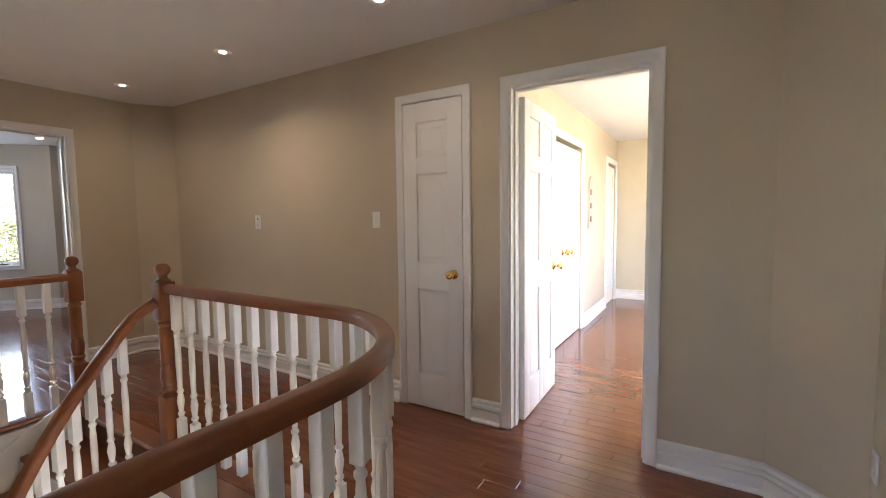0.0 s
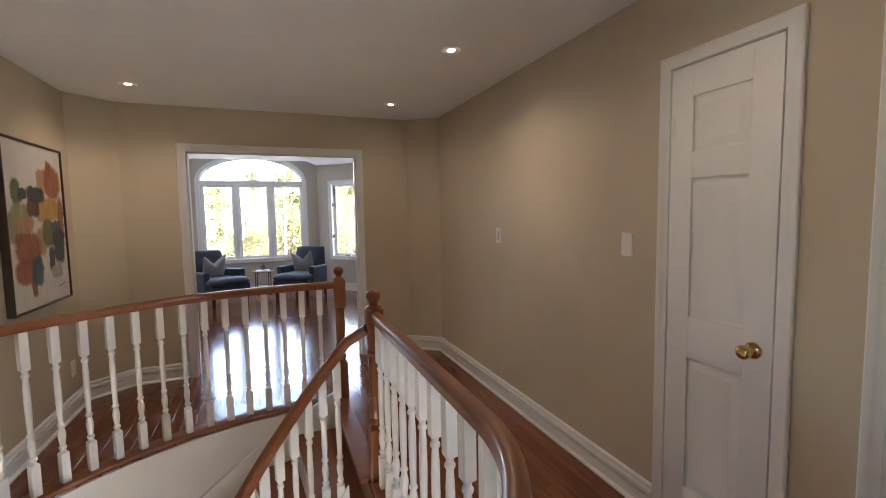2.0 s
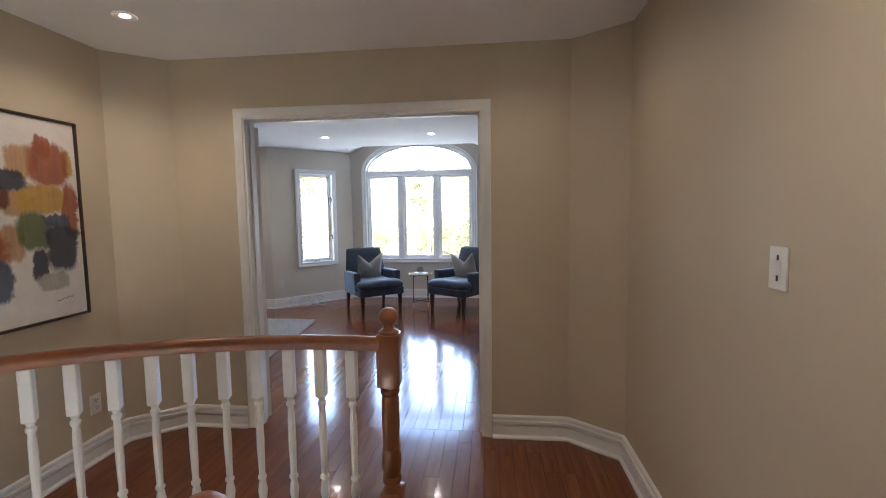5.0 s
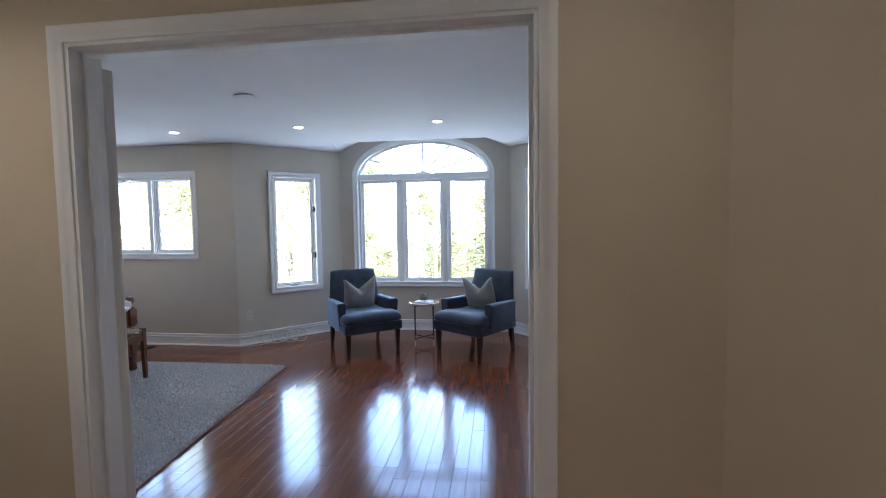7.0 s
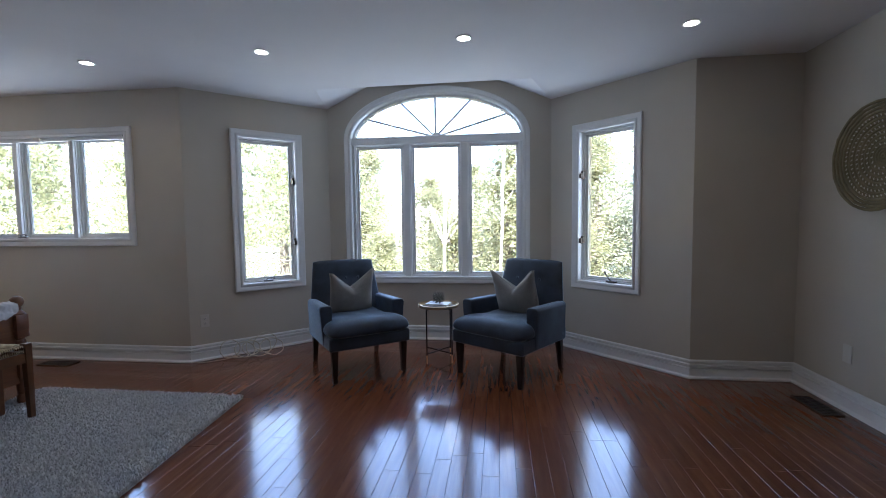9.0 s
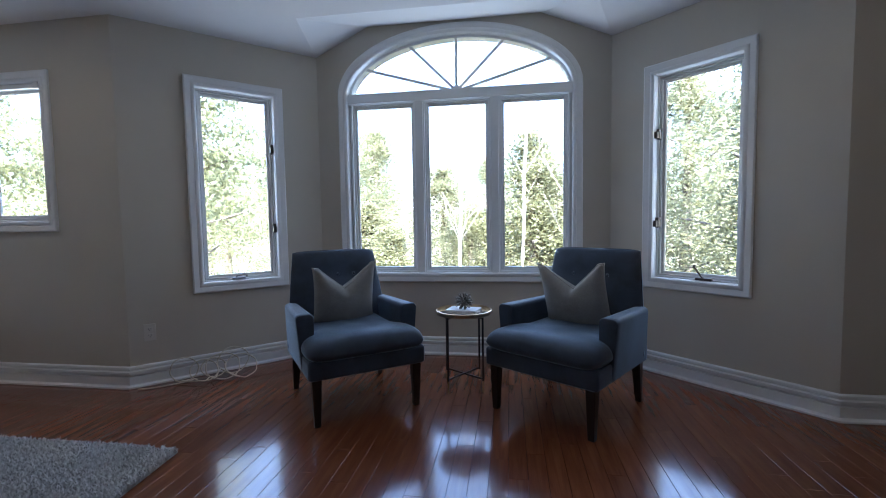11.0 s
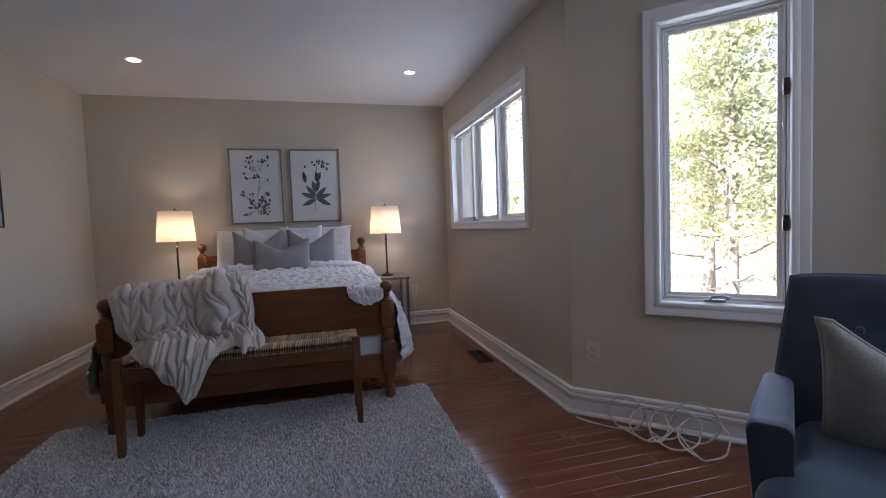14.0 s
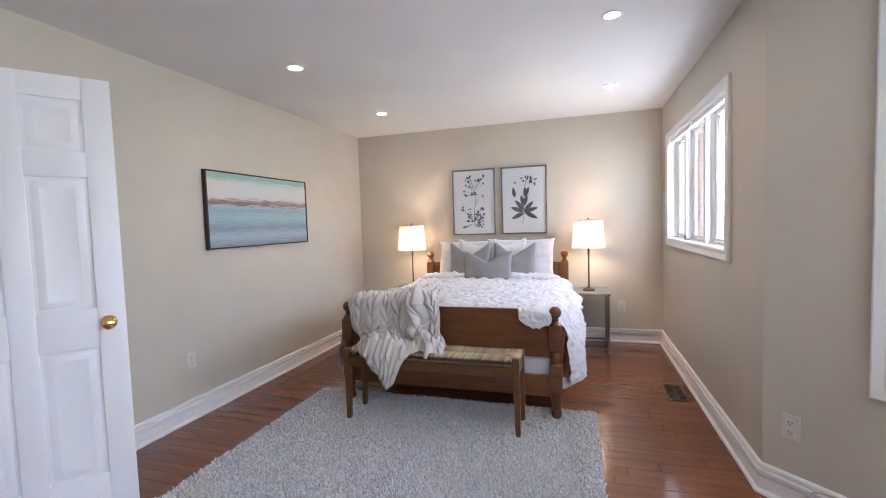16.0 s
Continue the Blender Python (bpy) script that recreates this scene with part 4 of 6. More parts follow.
# ---- pictures ----
def hung(name, w, h, depth, label, m, frame_mat, border=0.018, group=""):
    """A framed picture; its face looks along local -y, its middle at the origin, its back on y = 0."""
    e = thing(name, m, label, "picture", group)
    bm = bmesh.new()
    for x0, x1, z0, z1 in ((-w / 2, -w / 2 + border, -h / 2, h / 2), (w / 2 - border, w / 2, -h / 2, h / 2), (-w / 2 + border, w / 2 - border, -h / 2, -h / 2 + border), (-w / 2 + border, w / 2 - border, h / 2 - border, h / 2)):
        box(bm, x0, x1, -depth, -0.002, z0, z1, 0.002)
    part("frame", bm, frame_mat, e, "", "auto")
    return e


e = hung("abstract_painting", 0.79, 1.06, 0.045, "abstract painting of orange, green and navy patches in a dark frame", pose(-3.505, -0.19, 1.42, 0, 0, 180), FRAMED, 0.012)
PAT = {"rust": (0.27, 0.075, 0.03), "ochre": (0.42, 0.24, 0.045), "moss": (0.10, 0.115, 0.04), "navy": (0.022, 0.026, 0.045), "slate": (0.05, 0.075, 0.115), "tan": (0.40, 0.23, 0.115), "sage": (0.26, 0.25, 0.14), "grey": (0.34, 0.315, 0.27), "brown": (0.12, 0.035, 0.018)}
strokes = [("tan", 0.02, -0.11, 0.061, 0.089), ("sage", -0.32, -0.01, 0.084, 0.103), ("sage", -0.24, 0.08, 0.113, 0.062), ("moss", -0.27, 0.21, 0.060, 0.079), ("tan", -0.19, 0.01, 0.106, 0.052), ("tan", 0.10, 0.29, 0.076, 0.081),
           ("ochre", 0.36, 0.30, 0.032, 0.070), ("rust", 0.25, 0.29, 0.108, 0.113), ("rust", 0.22, 0.38, 0.050, 0.053), ("tan", 0.05, 0.09, 0.080, 0.067), ("ochre", 0.20, 0.11, 0.130, 0.076), ("rust", 0.36, 0.05, 0.046, 0.145),
           ("brown", -0.06, 0.11, 0.081, 0.058), ("navy", -0.19, 0.20, 0.046, 0.038), ("navy", -0.01, 0.20, 0.123, 0.052), ("moss", 0.14, -0.05, 0.087, 0.096), ("navy", 0.29, -0.14, 0.093, 0.128), ("slate", 0.28, -0.00, 0.079, 0.031),
           ("navy", 0.16, -0.23, 0.041, 0.082), ("grey", 0.23, -0.32, 0.090, 0.048), ("rust", -0.17, -0.14, 0.161, 0.104), ("rust", -0.21, -0.28, 0.132, 0.080), ("rust", -0.13, -0.40, 0.029, 0.055), ("slate", -0.07, -0.29, 0.074, 0.097)]


def brushed(strokes):
    """Oil strokes laid over one another on a pale ground, each with a ragged, half-dry edge."""
    k = Mat("brushed_oil_paint", 0.6)
    cut = k.t.nodes.new("ShaderNodeSeparateXYZ")
    k.t.links.new(k.c.outputs["Object"], cut.inputs[0])
    drag = k.noise(k.coords((5, 5, 5)), 2.0, 5, 0.65, 0.5)
    hair = k.noise(k.coords((45, 45, 5)), 1.0, 3, 0.55)
    px = k.math("ADD", cut.outputs[0], k.math("MULTIPLY", k.math("SUBTRACT", drag, 0.5), 0.10))
    pz = k.math("ADD", cut.outputs[2], k.math("MULTIPLY", k.math("SUBTRACT", hair, 0.5), 0.055))
    tone = k.math("ADD", k.math("MULTIPLY", hair, 0.5), k.math("MULTIPLY", drag, 0.5))
    col = k.ramp(drag, [(0.3, (0.58, 0.535, 0.50)), (0.7, (0.65, 0.61, 0.58))])
    for c, x, z, rx, rz in strokes:
        base = PAT[c]
        dx = k.math("POWER", k.math("ABSOLUTE", k.math("DIVIDE", k.math("SUBTRACT", px, x * 0.915), rx * 1.04)), 3.0)
        dz = k.math("POWER", k.math("ABSOLUTE", k.math("DIVIDE", k.math("SUBTRACT", pz, z), rz * 1.06)), 3.0)
        fac = k.math("MULTIPLY", k.math("SUBTRACT", 1.1, k.math("ADD", dx, dz)), 1.7)
        k.t.nodes[-1].use_clamp = True
        fac = k.math("MULTIPLY", fac, 0.94)
        paint_col = k.ramp(tone, [(0.35, tuple(v * 0.78 for v in base)), (0.65, tuple(min(1, v * 1.2) for v in base))])
        col = k.mix(fac, col, paint_col)
    return k.color(col).bump(hair, 0.25, 0.002).m


part("canvas", boxed(-0.381, 0.381, -0.034, -0.004, -0.516, 0.516), brushed(strokes), e, "pale canvas with brushed patches")
bm = bmesh.new()
tube(bm, [(0.21 + 0.011 * i, -0.035, -0.43 + 0.006 * math.sin(i * 2.2) + 0.002 * i) for i in range(10)], 0.0016, 5)
part("signature", bm, INK, e, "small dark scribble")

e = hung("seascape_painting", 1.235, 0.595, 0.037, "wide teal and grey seascape painting in a thin dark frame", pose(XR, -1.927, 1.485, 0, 0, -90), FRAMED, 0.012)
k = Mat("seascape_paint", 0.6)
sep = k.t.nodes.new("ShaderNodeSeparateXYZ")
k.t.links.new(k.c.outputs["Object"], sep.inputs[0])
wav = k.noise(k.coords((2.2, 1, 34)), 2.5, 6, 0.65, 0.6)
hgt = k.math("ADD", k.math("MULTIPLY", k.math("ADD", sep.outputs[2], 0.30), 1.6667), k.math("MULTIPLY", k.math("SUBTRACT", wav, 0.5), 0.26))
col = k.ramp(hgt, [(0.0, (0.17, 0.22, 0.27)), (0.16, (0.36, 0.43, 0.47)), (0.26, (0.20, 0.28, 0.34)), (0.40, (0.34, 0.46, 0.48)), (0.50, (0.24, 0.38, 0.41)), (0.56, (0.42, 0.44, 0.43)), (0.585, (0.20, 0.11, 0.09)), (0.63, (0.36, 0.27, 0.24)), (0.66, (0.60, 0.58, 0.54)), (0.86, (0.60, 0.61, 0.57)), (0.94, (0.24, 0.43, 0.37)), (1.0, (0.40, 0.55, 0.50))])
k.color(col).bump(wav, 0.35, 0.002)
part("canvas", boxed(-0.606, 0.606, -0.030, -0.004, -0.286, 0.286), k.m, e, "brushed bands of sea and sky")


def leaf_shape(bm, x, z, length, width, ang, y):
    vs = []
    for i in range(13):
        t = i / 12
        vs.append((t * length, width * math.sin(math.pi * t) ** 0.8 * (1 - 0.25 * t)))
    pts = vs + [(a, -b) for a, b in vs[-2:0:-1]]
    c, s = math.cos(ang), math.sin(ang)
    bm.faces.new([bm.verts.new((x + a * c - b * s, y, z + a * s + b * c)) for a, b in pts])


def botanical(x, sort):
    e = hung("botanical_print", 0.505, 0.755, 0.035, "framed botanical print of %s behind glass" % ("berry sprigs" if sort == 0 else "a leafy branch"), pose(x, BW, 1.5625, 0, 0, 180), FRAMEG, 0.016, "botanical prints over the bed")
    part("mount", boxed(-0.238, 0.238, -0.020, -0.004, -0.363, 0.363), PAPER, e)
    y = -0.0204
    rnd = random.Random(sort + 5)
    bm = bmesh.new()
    if sort == 1:
        tube(bm, [(-0.02, y, -0.27), (0.0, y, -0.12), (-0.005, y, 0.05), (0.02, y, 0.2), (0.05, y, 0.27)], 0.0028, 5)
        for lx, lz, l, w, a in ((0, -0.13, 0.16, 0.026, 15), (0, -0.13, 0.17, 0.028, -28), (0, -0.12, 0.15, 0.026, 45), (0, -0.13, 0.16, 0.028, 160), (0, -0.14, 0.16, 0.027, 205), (0, -0.11, 0.15, 0.027, 132), (0, -0.07, 0.14, 0.025, 75), (0, -0.07, 0.13, 0.025, 105), (-0.1, 0.03, 0.12, 0.023, 100), (0.02, 0.03, 0.12, 0.022, 95), (0.02, 0.05, 0.10, 0.022, 70)):
            leaf_shape(bm, lx, lz, l, w, radians(a), y)
        for i in range(16):
            a, r = rnd.uniform(0, 6.28), rnd.uniform(0.0, 0.06)
            cx = rnd.choice((0.07, -0.08, 0.02, 0.1))
            leaf_shape(bm, cx + r * math.cos(a), 0.22 + 0.6 * r * math.sin(a), rnd.uniform(0.025, 0.045), 0.011, a, y)
    else:
        tube(bm, [(0.0, y, -0.28), (0.005, y, -0.10), (0.03, y, 0.06), (-0.03, y, 0.25)], 0.0026, 5)
        tube(bm, [(0.01, y, -0.05), (0.06, y, 0.04), (0.11, y, 0.06), (0.13, y, 0.0)], 0.002, 5)
        for i in range(62):
            t = rnd.random()
            up = rnd.random() < 0.45
            cx, cz = ((0.0, 0.18) if up else (0.0, -0.17))
            px, pz = cx + rnd.uniform(-0.13, 0.13), cz + rnd.uniform(-0.12, 0.11)
            tube(bm, [(cx + 0.3 * (px - cx), y, cz - 0.05 + 0.3 * (pz - cz)), (px, y, pz)], 0.0012, 4)
            if i % 3:
                lathe(bm, [(0, 0), (rnd.uniform(0.008, 0.014), 0.0001)], 9, Matrix.Translation((px, y, pz)) @ Matrix.Rotation(radians(90), 4, "X"))
            else:
                leaf_shape(bm, px, pz, rnd.uniform(0.035, 0.06), 0.014, rnd.uniform(0, 6.28), y)
    part("drawing", bm, INK, e, "grey ink plant drawing")
    g = part("glass", boxed(-0.238, 0.238, -0.027, -0.025, -0.363, 0.363), GLASS, e, "picture glass")
    g.visible_shadow = False


botanical(-5.945, 0)
botanical(-6.52, 1)

# ---- woven basket on the north wall ----
e = thing("wall_basket", pose(-7.20, YN, 1.585, 90, 0, 0), "round woven seagrass basket hung on the wall", "basket")
R = 0.315
for i in range(17):
    bm = bmesh.new()
    r = 0.012 + i * 0.0185
    z = 0.018 + 0.055 * (r / R) ** 2.5
    n = 40
    lathe_pts = [(r + 0.0098 * math.cos(2 * math.pi * j / 6), z + 0.0098 * math.sin(2 * math.pi * j / 6)) for j in range(7)]
    rings = [[bm.verts.new((rr * math.cos(2 * math.pi * q / n), rr * math.sin(2 * math.pi * q / n), zz + 0.002 * math.sin(q * 2.5 + i))) for q in range(n)] for rr, zz in lathe_pts[:-1]]
    for a in range(6):
        for q in range(n):
            bm.faces.new((rings[a][q], rings[a][(q + 1) % n], rings[(a + 1) % 6][(q + 1) % n], rings[(a + 1) % 6][q]))
    part("coil", bm, BASKETC, e, "", True)
bm = bmesh.new()
for i in range(6):
    for j in range(14 + 8 * i):
        a = 2 * math.pi * j / (14 + 8 * i)
        r = 0.07 + i * 0.032
        zz = 0.030 + 0.055 * (r / R) ** 2.5
        box(bm, -0.006, 0.006, -0.0025, 0.0025, -0.001, 0.002, m=Matrix.Translation((r * math.cos(a), r * math.sin(a), zz)) @ Matrix.Rotation(a + 0.5, 4, "Z"))
tagged(part("stitches", bm, CABLEC, e, "pale woven stitches"), kind="stuff")


# ---- armchairs ----
def cushion(bm, w, h, t, n=26, pinch=0.0, seed=1, ruff=0.0):
    """A pillow in the x-z plane, bulging along y; pinch karate-chops the top edge."""
    rnd = Vector((seed * 3.7, seed * 1.9, 0))
    rows = {}
    for s in (1, -1):
        for i in range(n + 1):
            for j in range(n + 1):
                u, v = i / n * 2 - 1, j / n * 2 - 1
                edge = max(abs(u), abs(v)) > 0.999
                if s < 0 and edge:
                    rows[s, i, j] = rows[1, i, j]
                    continue
                bulge = (max(0.0, 1 - u * u) ** 0.45) * (max(0.0, 1 - v * v) ** 0.45)
                pull = 1 - 0.07 * (1 - (abs(u) ** 3)) * abs(v) ** 3
                pull2 = 1 - 0.07 * (1 - (abs(v) ** 3)) * abs(u) ** 3
                x, z = u * w / 2 * pull2, v * h / 2 * pull
                if v > -0.2:
                    d = max(0.0, 1 - abs(u) / 0.85) 
                    k = ((v + 0.2) / 1.2) ** 1.3
                    z -= pinch * 1.15 * d * k
                    bulge *= 1 - 0.35 * min(1, pinch * 6) * d * k
                nz = noise.noise(Vector((u * 1.7, v * 1.7, s * 2.0)) + rnd) * 0.14
                y = s * t / 2 * bulge * (1 + nz)
                if ruff:
                    y += s * ruff * bulge * abs(noise.noise(Vector((u * 9, v * 9, s)) + rnd)) * 2
                rows[s, i, j] = bm.verts.new((x, y, z))
    for s in (1, -1):
        for i in range(n):
            for j in range(n):
                q = [rows[s, i, j], rows[s, i + 1, j], rows[s, i + 1, j + 1], rows[s, i, j + 1]]
                bm.faces.new(q if s > 0 else q[::-1])
    rim = [(i, 0) for i in range(n)] + [(n, j) for j in range(n)] + [(i, n) for i in range(n, 0, -1)] + [(0, j) for j in range(n, 0, -1)]
    return [rows[1, *k].co.copy() for k in rim]


def armchair(m):
    e = thing("armchair", m, "blue-grey velvet armchair with dark tapered wooden legs", "armchair", "armchairs in the bay")
    # seat base
    bm = bmesh.new()
    box(bm, -0.335, 0.335, -0.33, 0.345, 0.258, 0.362, 0.02, seg=3)
    part("seat_base", bm, VELVET, e, "", True)
    # seat cushion with a crowned top and soft front
    bm = bmesh.new()
    n = 28
    top, bot = {}, {}
    for i in range(n + 1):
        for j in range(n + 1):
            u, v = -math.cos(math.pi * i / n), -math.cos(math.pi * j / n)
            x = u * (0.265 + 0.075 * max(0.0, min(1.0, (v - 0.1) / 0.35))) * (1 - 0.07 * abs(v) ** 10)
            y = v * 0.355 * (1 - 0.05 * abs(u) ** 10) + 0.02
            r = math.sqrt(max(0.0, 1 - abs(u) ** 9)) * math.sqrt(max(0.0, 1 - abs(v) ** 9))
            wob = 0.006 * noise.noise(Vector((u * 2.3, v * 2.3, 3)))
            sag = 0.016 * math.exp(-((u * 0.9) ** 2 + (v + 0.1) ** 2) * 2.2)
            top[i, j] = bm.verts.new((x, y, 0.396 + (0.072 + wob) * r + 0.018 * (1 - u * u) * r - sag * r))
            if max(abs(u), abs(v)) > 0.999999:
                bot[i, j] = top[i, j]
            else:
                bot[i, j] = bm.verts.new((x, y, 0.396 - 0.052 * r))
    for i in range(n):
        for j in range(n):
            bm.faces.new((top[i, j], top[i + 1, j], top[i + 1, j + 1], top[i, j + 1]))
            bm.faces.new((bot[i, j], bot[i, j + 1], bot[i + 1, j + 1], bot[i + 1, j]))
    part("seat_cushion", bm, VELVET, e, "", True)
    # back: tapering upwards is wide at top, leaning back
    bm = bmesh.new()
    nx, nz = 24, 24
    sides = {}
    for s in (0, 1):
        for i in range(nx + 1):
            for j in range(nz + 1):
                u, v = -math.cos(math.pi * i / nx), 0.5 - 0.5 * math.cos(math.pi * j / nz)
                half_w = 0.340 - 0.066 * v ** 1.15
                z = 0.30 + 0.60 * v - 0.012 * abs(u) ** 6 * v
                lean = -0.245 - 0.115 * v
                th = 0.115 - 0.035 * v
                r = (max(0.0, 1 - abs(u) ** 8) ** 0.3) * (max(0.0, 1 - (2 * abs(v - 0.5)) ** 10) ** 0.3)
                y = lean + (th * 0.5 * r if s else -th * 0.5 * r) - 0.015 * u * u * (1 if s else 0.3)
                if s:
                    for bx, bz in ((-0.11, 0.74), (0.11, 0.74), (0.0, 0.74)):
                        dd = (half_w * u - bx) ** 2 + (z - bz) ** 2
                        y -= 0.018 * math.exp(-dd / 0.0018)
                if s == 0 and (i in (0, nx) or j in (0, nz)):
                    sides[s, i, j] = None
                sides[s, i, j] = bm.verts.new((half_w * u, y, z))
    for s in (0, 1):
        for i in range(nx):
            for j in range(nz):
                q = [sides[s, i, j], sides[s, i + 1, j], sides[s, i + 1, j + 1], sides[s, i, j + 1]]
                bm.faces.new(q if s else q[::-1])
    rim = [(i, 0) for i in range(nx)] + [(nx, j) for j in range(nz)] + [(i, nz) for i in range(nx, 0, -1)] + [(0, j) for j in range(nz, 0, -1)]
    for a, b in zip(rim, rim[1:] + rim[:1]):
        bm.faces.new((sides[0, *a], sides[0, *b], sides[1, *b], sides[1, *a]))
    bmesh.ops.remove_doubles(bm, verts=bm.verts[:], dist=0.0005)
    back_part = part("backrest", bm, VELVET, e, "buttoned velvet back", True)
    for bx in (-0.11, 0.0, 0.11):
        bm = bmesh.new()
        lathe(bm, [(0.011, 0), (0.010, 0.004), (0.005, 0.007), (0, 0.0075)], 12, Matrix.Translation((bx, -0.288, 0.74)) @ Matrix.Rotation(radians(-80), 4, "X"))
        part("button", bm, VELVET, back_part, "velvet button", True)
    for s in (-1, 1):
        # arm: a slab that slopes down to the front, rounded on top
        bm = bmesh.new()
        ny, prof = 14, []
        for j in range(ny + 1):
            t = j / ny
            y = -0.30 + 0.47 * t
            ztop = 0.574 + 0.010 * t
            x0, x1 = 0.262, 0.350 + 0.010 * t
            q = []
            x1 -= 0.012 * max(0.0, 0.5 - t)
            R = 0.026
            arc = [(math.cos(math.pi / 2 * a / 5), math.sin(math.pi / 2 * a / 5)) for a in range(6)]
            line = [(x0, 0.30)] + [(x0 + R - R * c, ztop - R + R * d) for c, d in arc] + [(x1 - R + R * c, ztop - R + R * d) for c, d in arc[::-1]] + [(0.336, 0.268)]
            for kx, kz in line:
                q.append(bm.verts.new((s * kx, y, kz)))
            prof.append(q)
        for a, b in zip(prof, prof[1:]):
            for i in range(len(a)):
                bm.faces.new((a[i], a[(i + 1) % len(a)], b[(i + 1) % len(a)], b[i]))
        ends = [prof[-1]]
        for inset, out in ((0.002, 0.006), (0.008, 0.009)):
            ends.append([bm.verts.new((v.co.x + math.copysign(inset, s * 0.306 - v.co.x), v.co.y + out, v.co.z - (inset if v.co.z > 0.5 else 0.0))) for v in prof[-1]])
        for a, b in zip(ends, ends[1:]):
            for i in range(len(a)):
                bm.faces.new((a[i], a[(i + 1) % len(a)], b[(i + 1) % len(a)], b[i]))
        bm.faces.new(ends[-1])
        bm.faces.new(prof[0])
        part("armrest", bm, VELVET, e, "", "auto")
        for y, lean in ((0.30, 0.0), (-0.285, -0.045)):
            bm = bmesh.new()
            box(bm, -0.026, 0.026, -0.026, 0.026, 0.0, 0.27, 0.003)
            for v in bm.verts:
                k = 0.62 + 0.38 * v.co.z / 0.27
                v.co.x, v.co.y = v.co.x * k, v.co.y * k + lean * (1 - v.co.z / 0.27)
            o = part("leg", bm, EBONY, e, "dark tapered wooden leg")
            o.location = (s * 0.288, y, 0)
    return e


for cx, cy, turn in ((-7.955, 0.415, -53.1), (-7.975, 1.71, -124.8)):
    m = pose(cx, cy, 0, 0, 0, turn)
    armchair(m)
    bm = bmesh.new()
    rim = cushion(bm, 0.405, 0.41, 0.16, pinch=0.128, seed=int(abs(turn)))
    o = part("throw_pillow", bm, PILLOWC, None, "", True)
    tagged(o, "grey-green textured throw pillow with a chopped top edge", "pillow", "armchair pillows")
    o.matrix_world = m @ pose(0.01, -0.105, 0.628, -16, 3, 4)
    bm = bmesh.new()
    sweep(bm, rim, circle(0.0045, 6), Vector((0, 1, 0)), closed=True)
    part("piping", bm, PIPING, o, "pale corded edge", True)

# ---- side table with its things ----
TX, TY, TZ = -8.20, 1.085, 0.50
e = thing("side_table", pose(TX, TY, 0, 0, 0, 10), "round tray side table with mirrored top and black metal legs", "side table")
bm = bmesh.new()
lathe(bm, [(0.170, -0.014), (0.178, -0.014), (0.180, 0.010), (0.175, 0.012), (0.173, -0.006), (0.170, -0.006), (0.170, -0.014)], 40, Matrix.Translation((0, 0, TZ)), False)
part("tray_rim", bm, GOLD, e, "bronze gold rim", "auto")
bm = bmesh.new()
lathe(bm, [(0, -0.012), (0.172, -0.012), (0.172, -0.005), (0, -0.005)], 40, Matrix.Translation((0, 0, TZ)))
part("tray_top", bm, MIRROR, e, "mirrored tray top")
for i in range(4):
    a = radians(45 + 90 * i)
    x, y = 0.155 * math.cos(a), 0.155 * math.sin(a)
    bm = bmesh.new()
    box(bm, x - 0.006, x + 0.006, y - 0.006, y + 0.006, 0.075, TZ - 0.014, 0.0015)
    leg = part("leg", bm, IRON, e)
    bm = bmesh.new()
    lathe(bm, [(0, 0.0), (0.005, 0.0), (0.0065, 0.075), (0, 0.075)], 10, Matrix.Translation((x, y, 0)))
    part("leg_tip", bm, GOLD, leg, "brass leg tip")
for i in range(2):
    bm = bmesh.new()
    box(bm, -0.155, 0.155, -0.005, 0.005, 0.082 + 0.0 * i, 0.092, 0.001, m=Matrix.Rotation(radians(45 + 90 * i), 4, "Z") @ Matrix.Translation((0, 0, 0.0005 * i)))
    part("cross_bar", bm, IRON, e)
    bm = bmesh.new()
    box(bm, -0.155, 0.155, -0.004, 0.004, TZ - 0.030, TZ - 0.014, 0.001, m=Matrix.Rotation(radians(45 + 90 * i), 4, "Z") @ Matrix.Translation((0, 0, -0.0005 * i)))
    part("top_bar", bm, IRON, e)
e = thing("book", pose(TX + 0.01, TY, TZ - 0.004, 0, 0, 78), "closed white book lying on the side table", "book")
book_cover = part("cover", boxed(-0.10, 0.10, -0.07, 0.07, 0.0, 0.022, 0.003), BOOK, e)
part("pages", boxed(-0.096, 0.102, -0.072, 0.066, 0.004, 0.018), PAPER, book_cover)
bm = bmesh.new()
bmesh.ops.create_icosphere(bm, subdivisions=2, radius=0.030)
rnd = random.Random(4)
n = 46
for i in range(n):
    z = 1 - 2 * (i + 0.5) / n
    a = i * 2.39996
    d = Vector((math.sqrt(1 - z * z) * math.cos(a), math.sqrt(1 - z * z) * math.sin(a), z))
    q = d.to_track_quat("Z", "Y").to_matrix().to_4x4()
    L = 0.058 + rnd.uniform(-0.004, 0.005)
    lathe(bm, [(0.007, 0.026), (0.004, L - 0.006), (0.0055, L - 0.002), (0, L)], 7, q)
o = part("spiky_ornament", bm, SILVER, None, "", "auto")
o.matrix_world = pose(TX + 0.012, TY + 0.004, TZ + 0.018 + 0.050)
tagged(o, "silver grey spiky urchin-like ornament on the book", "ornament")

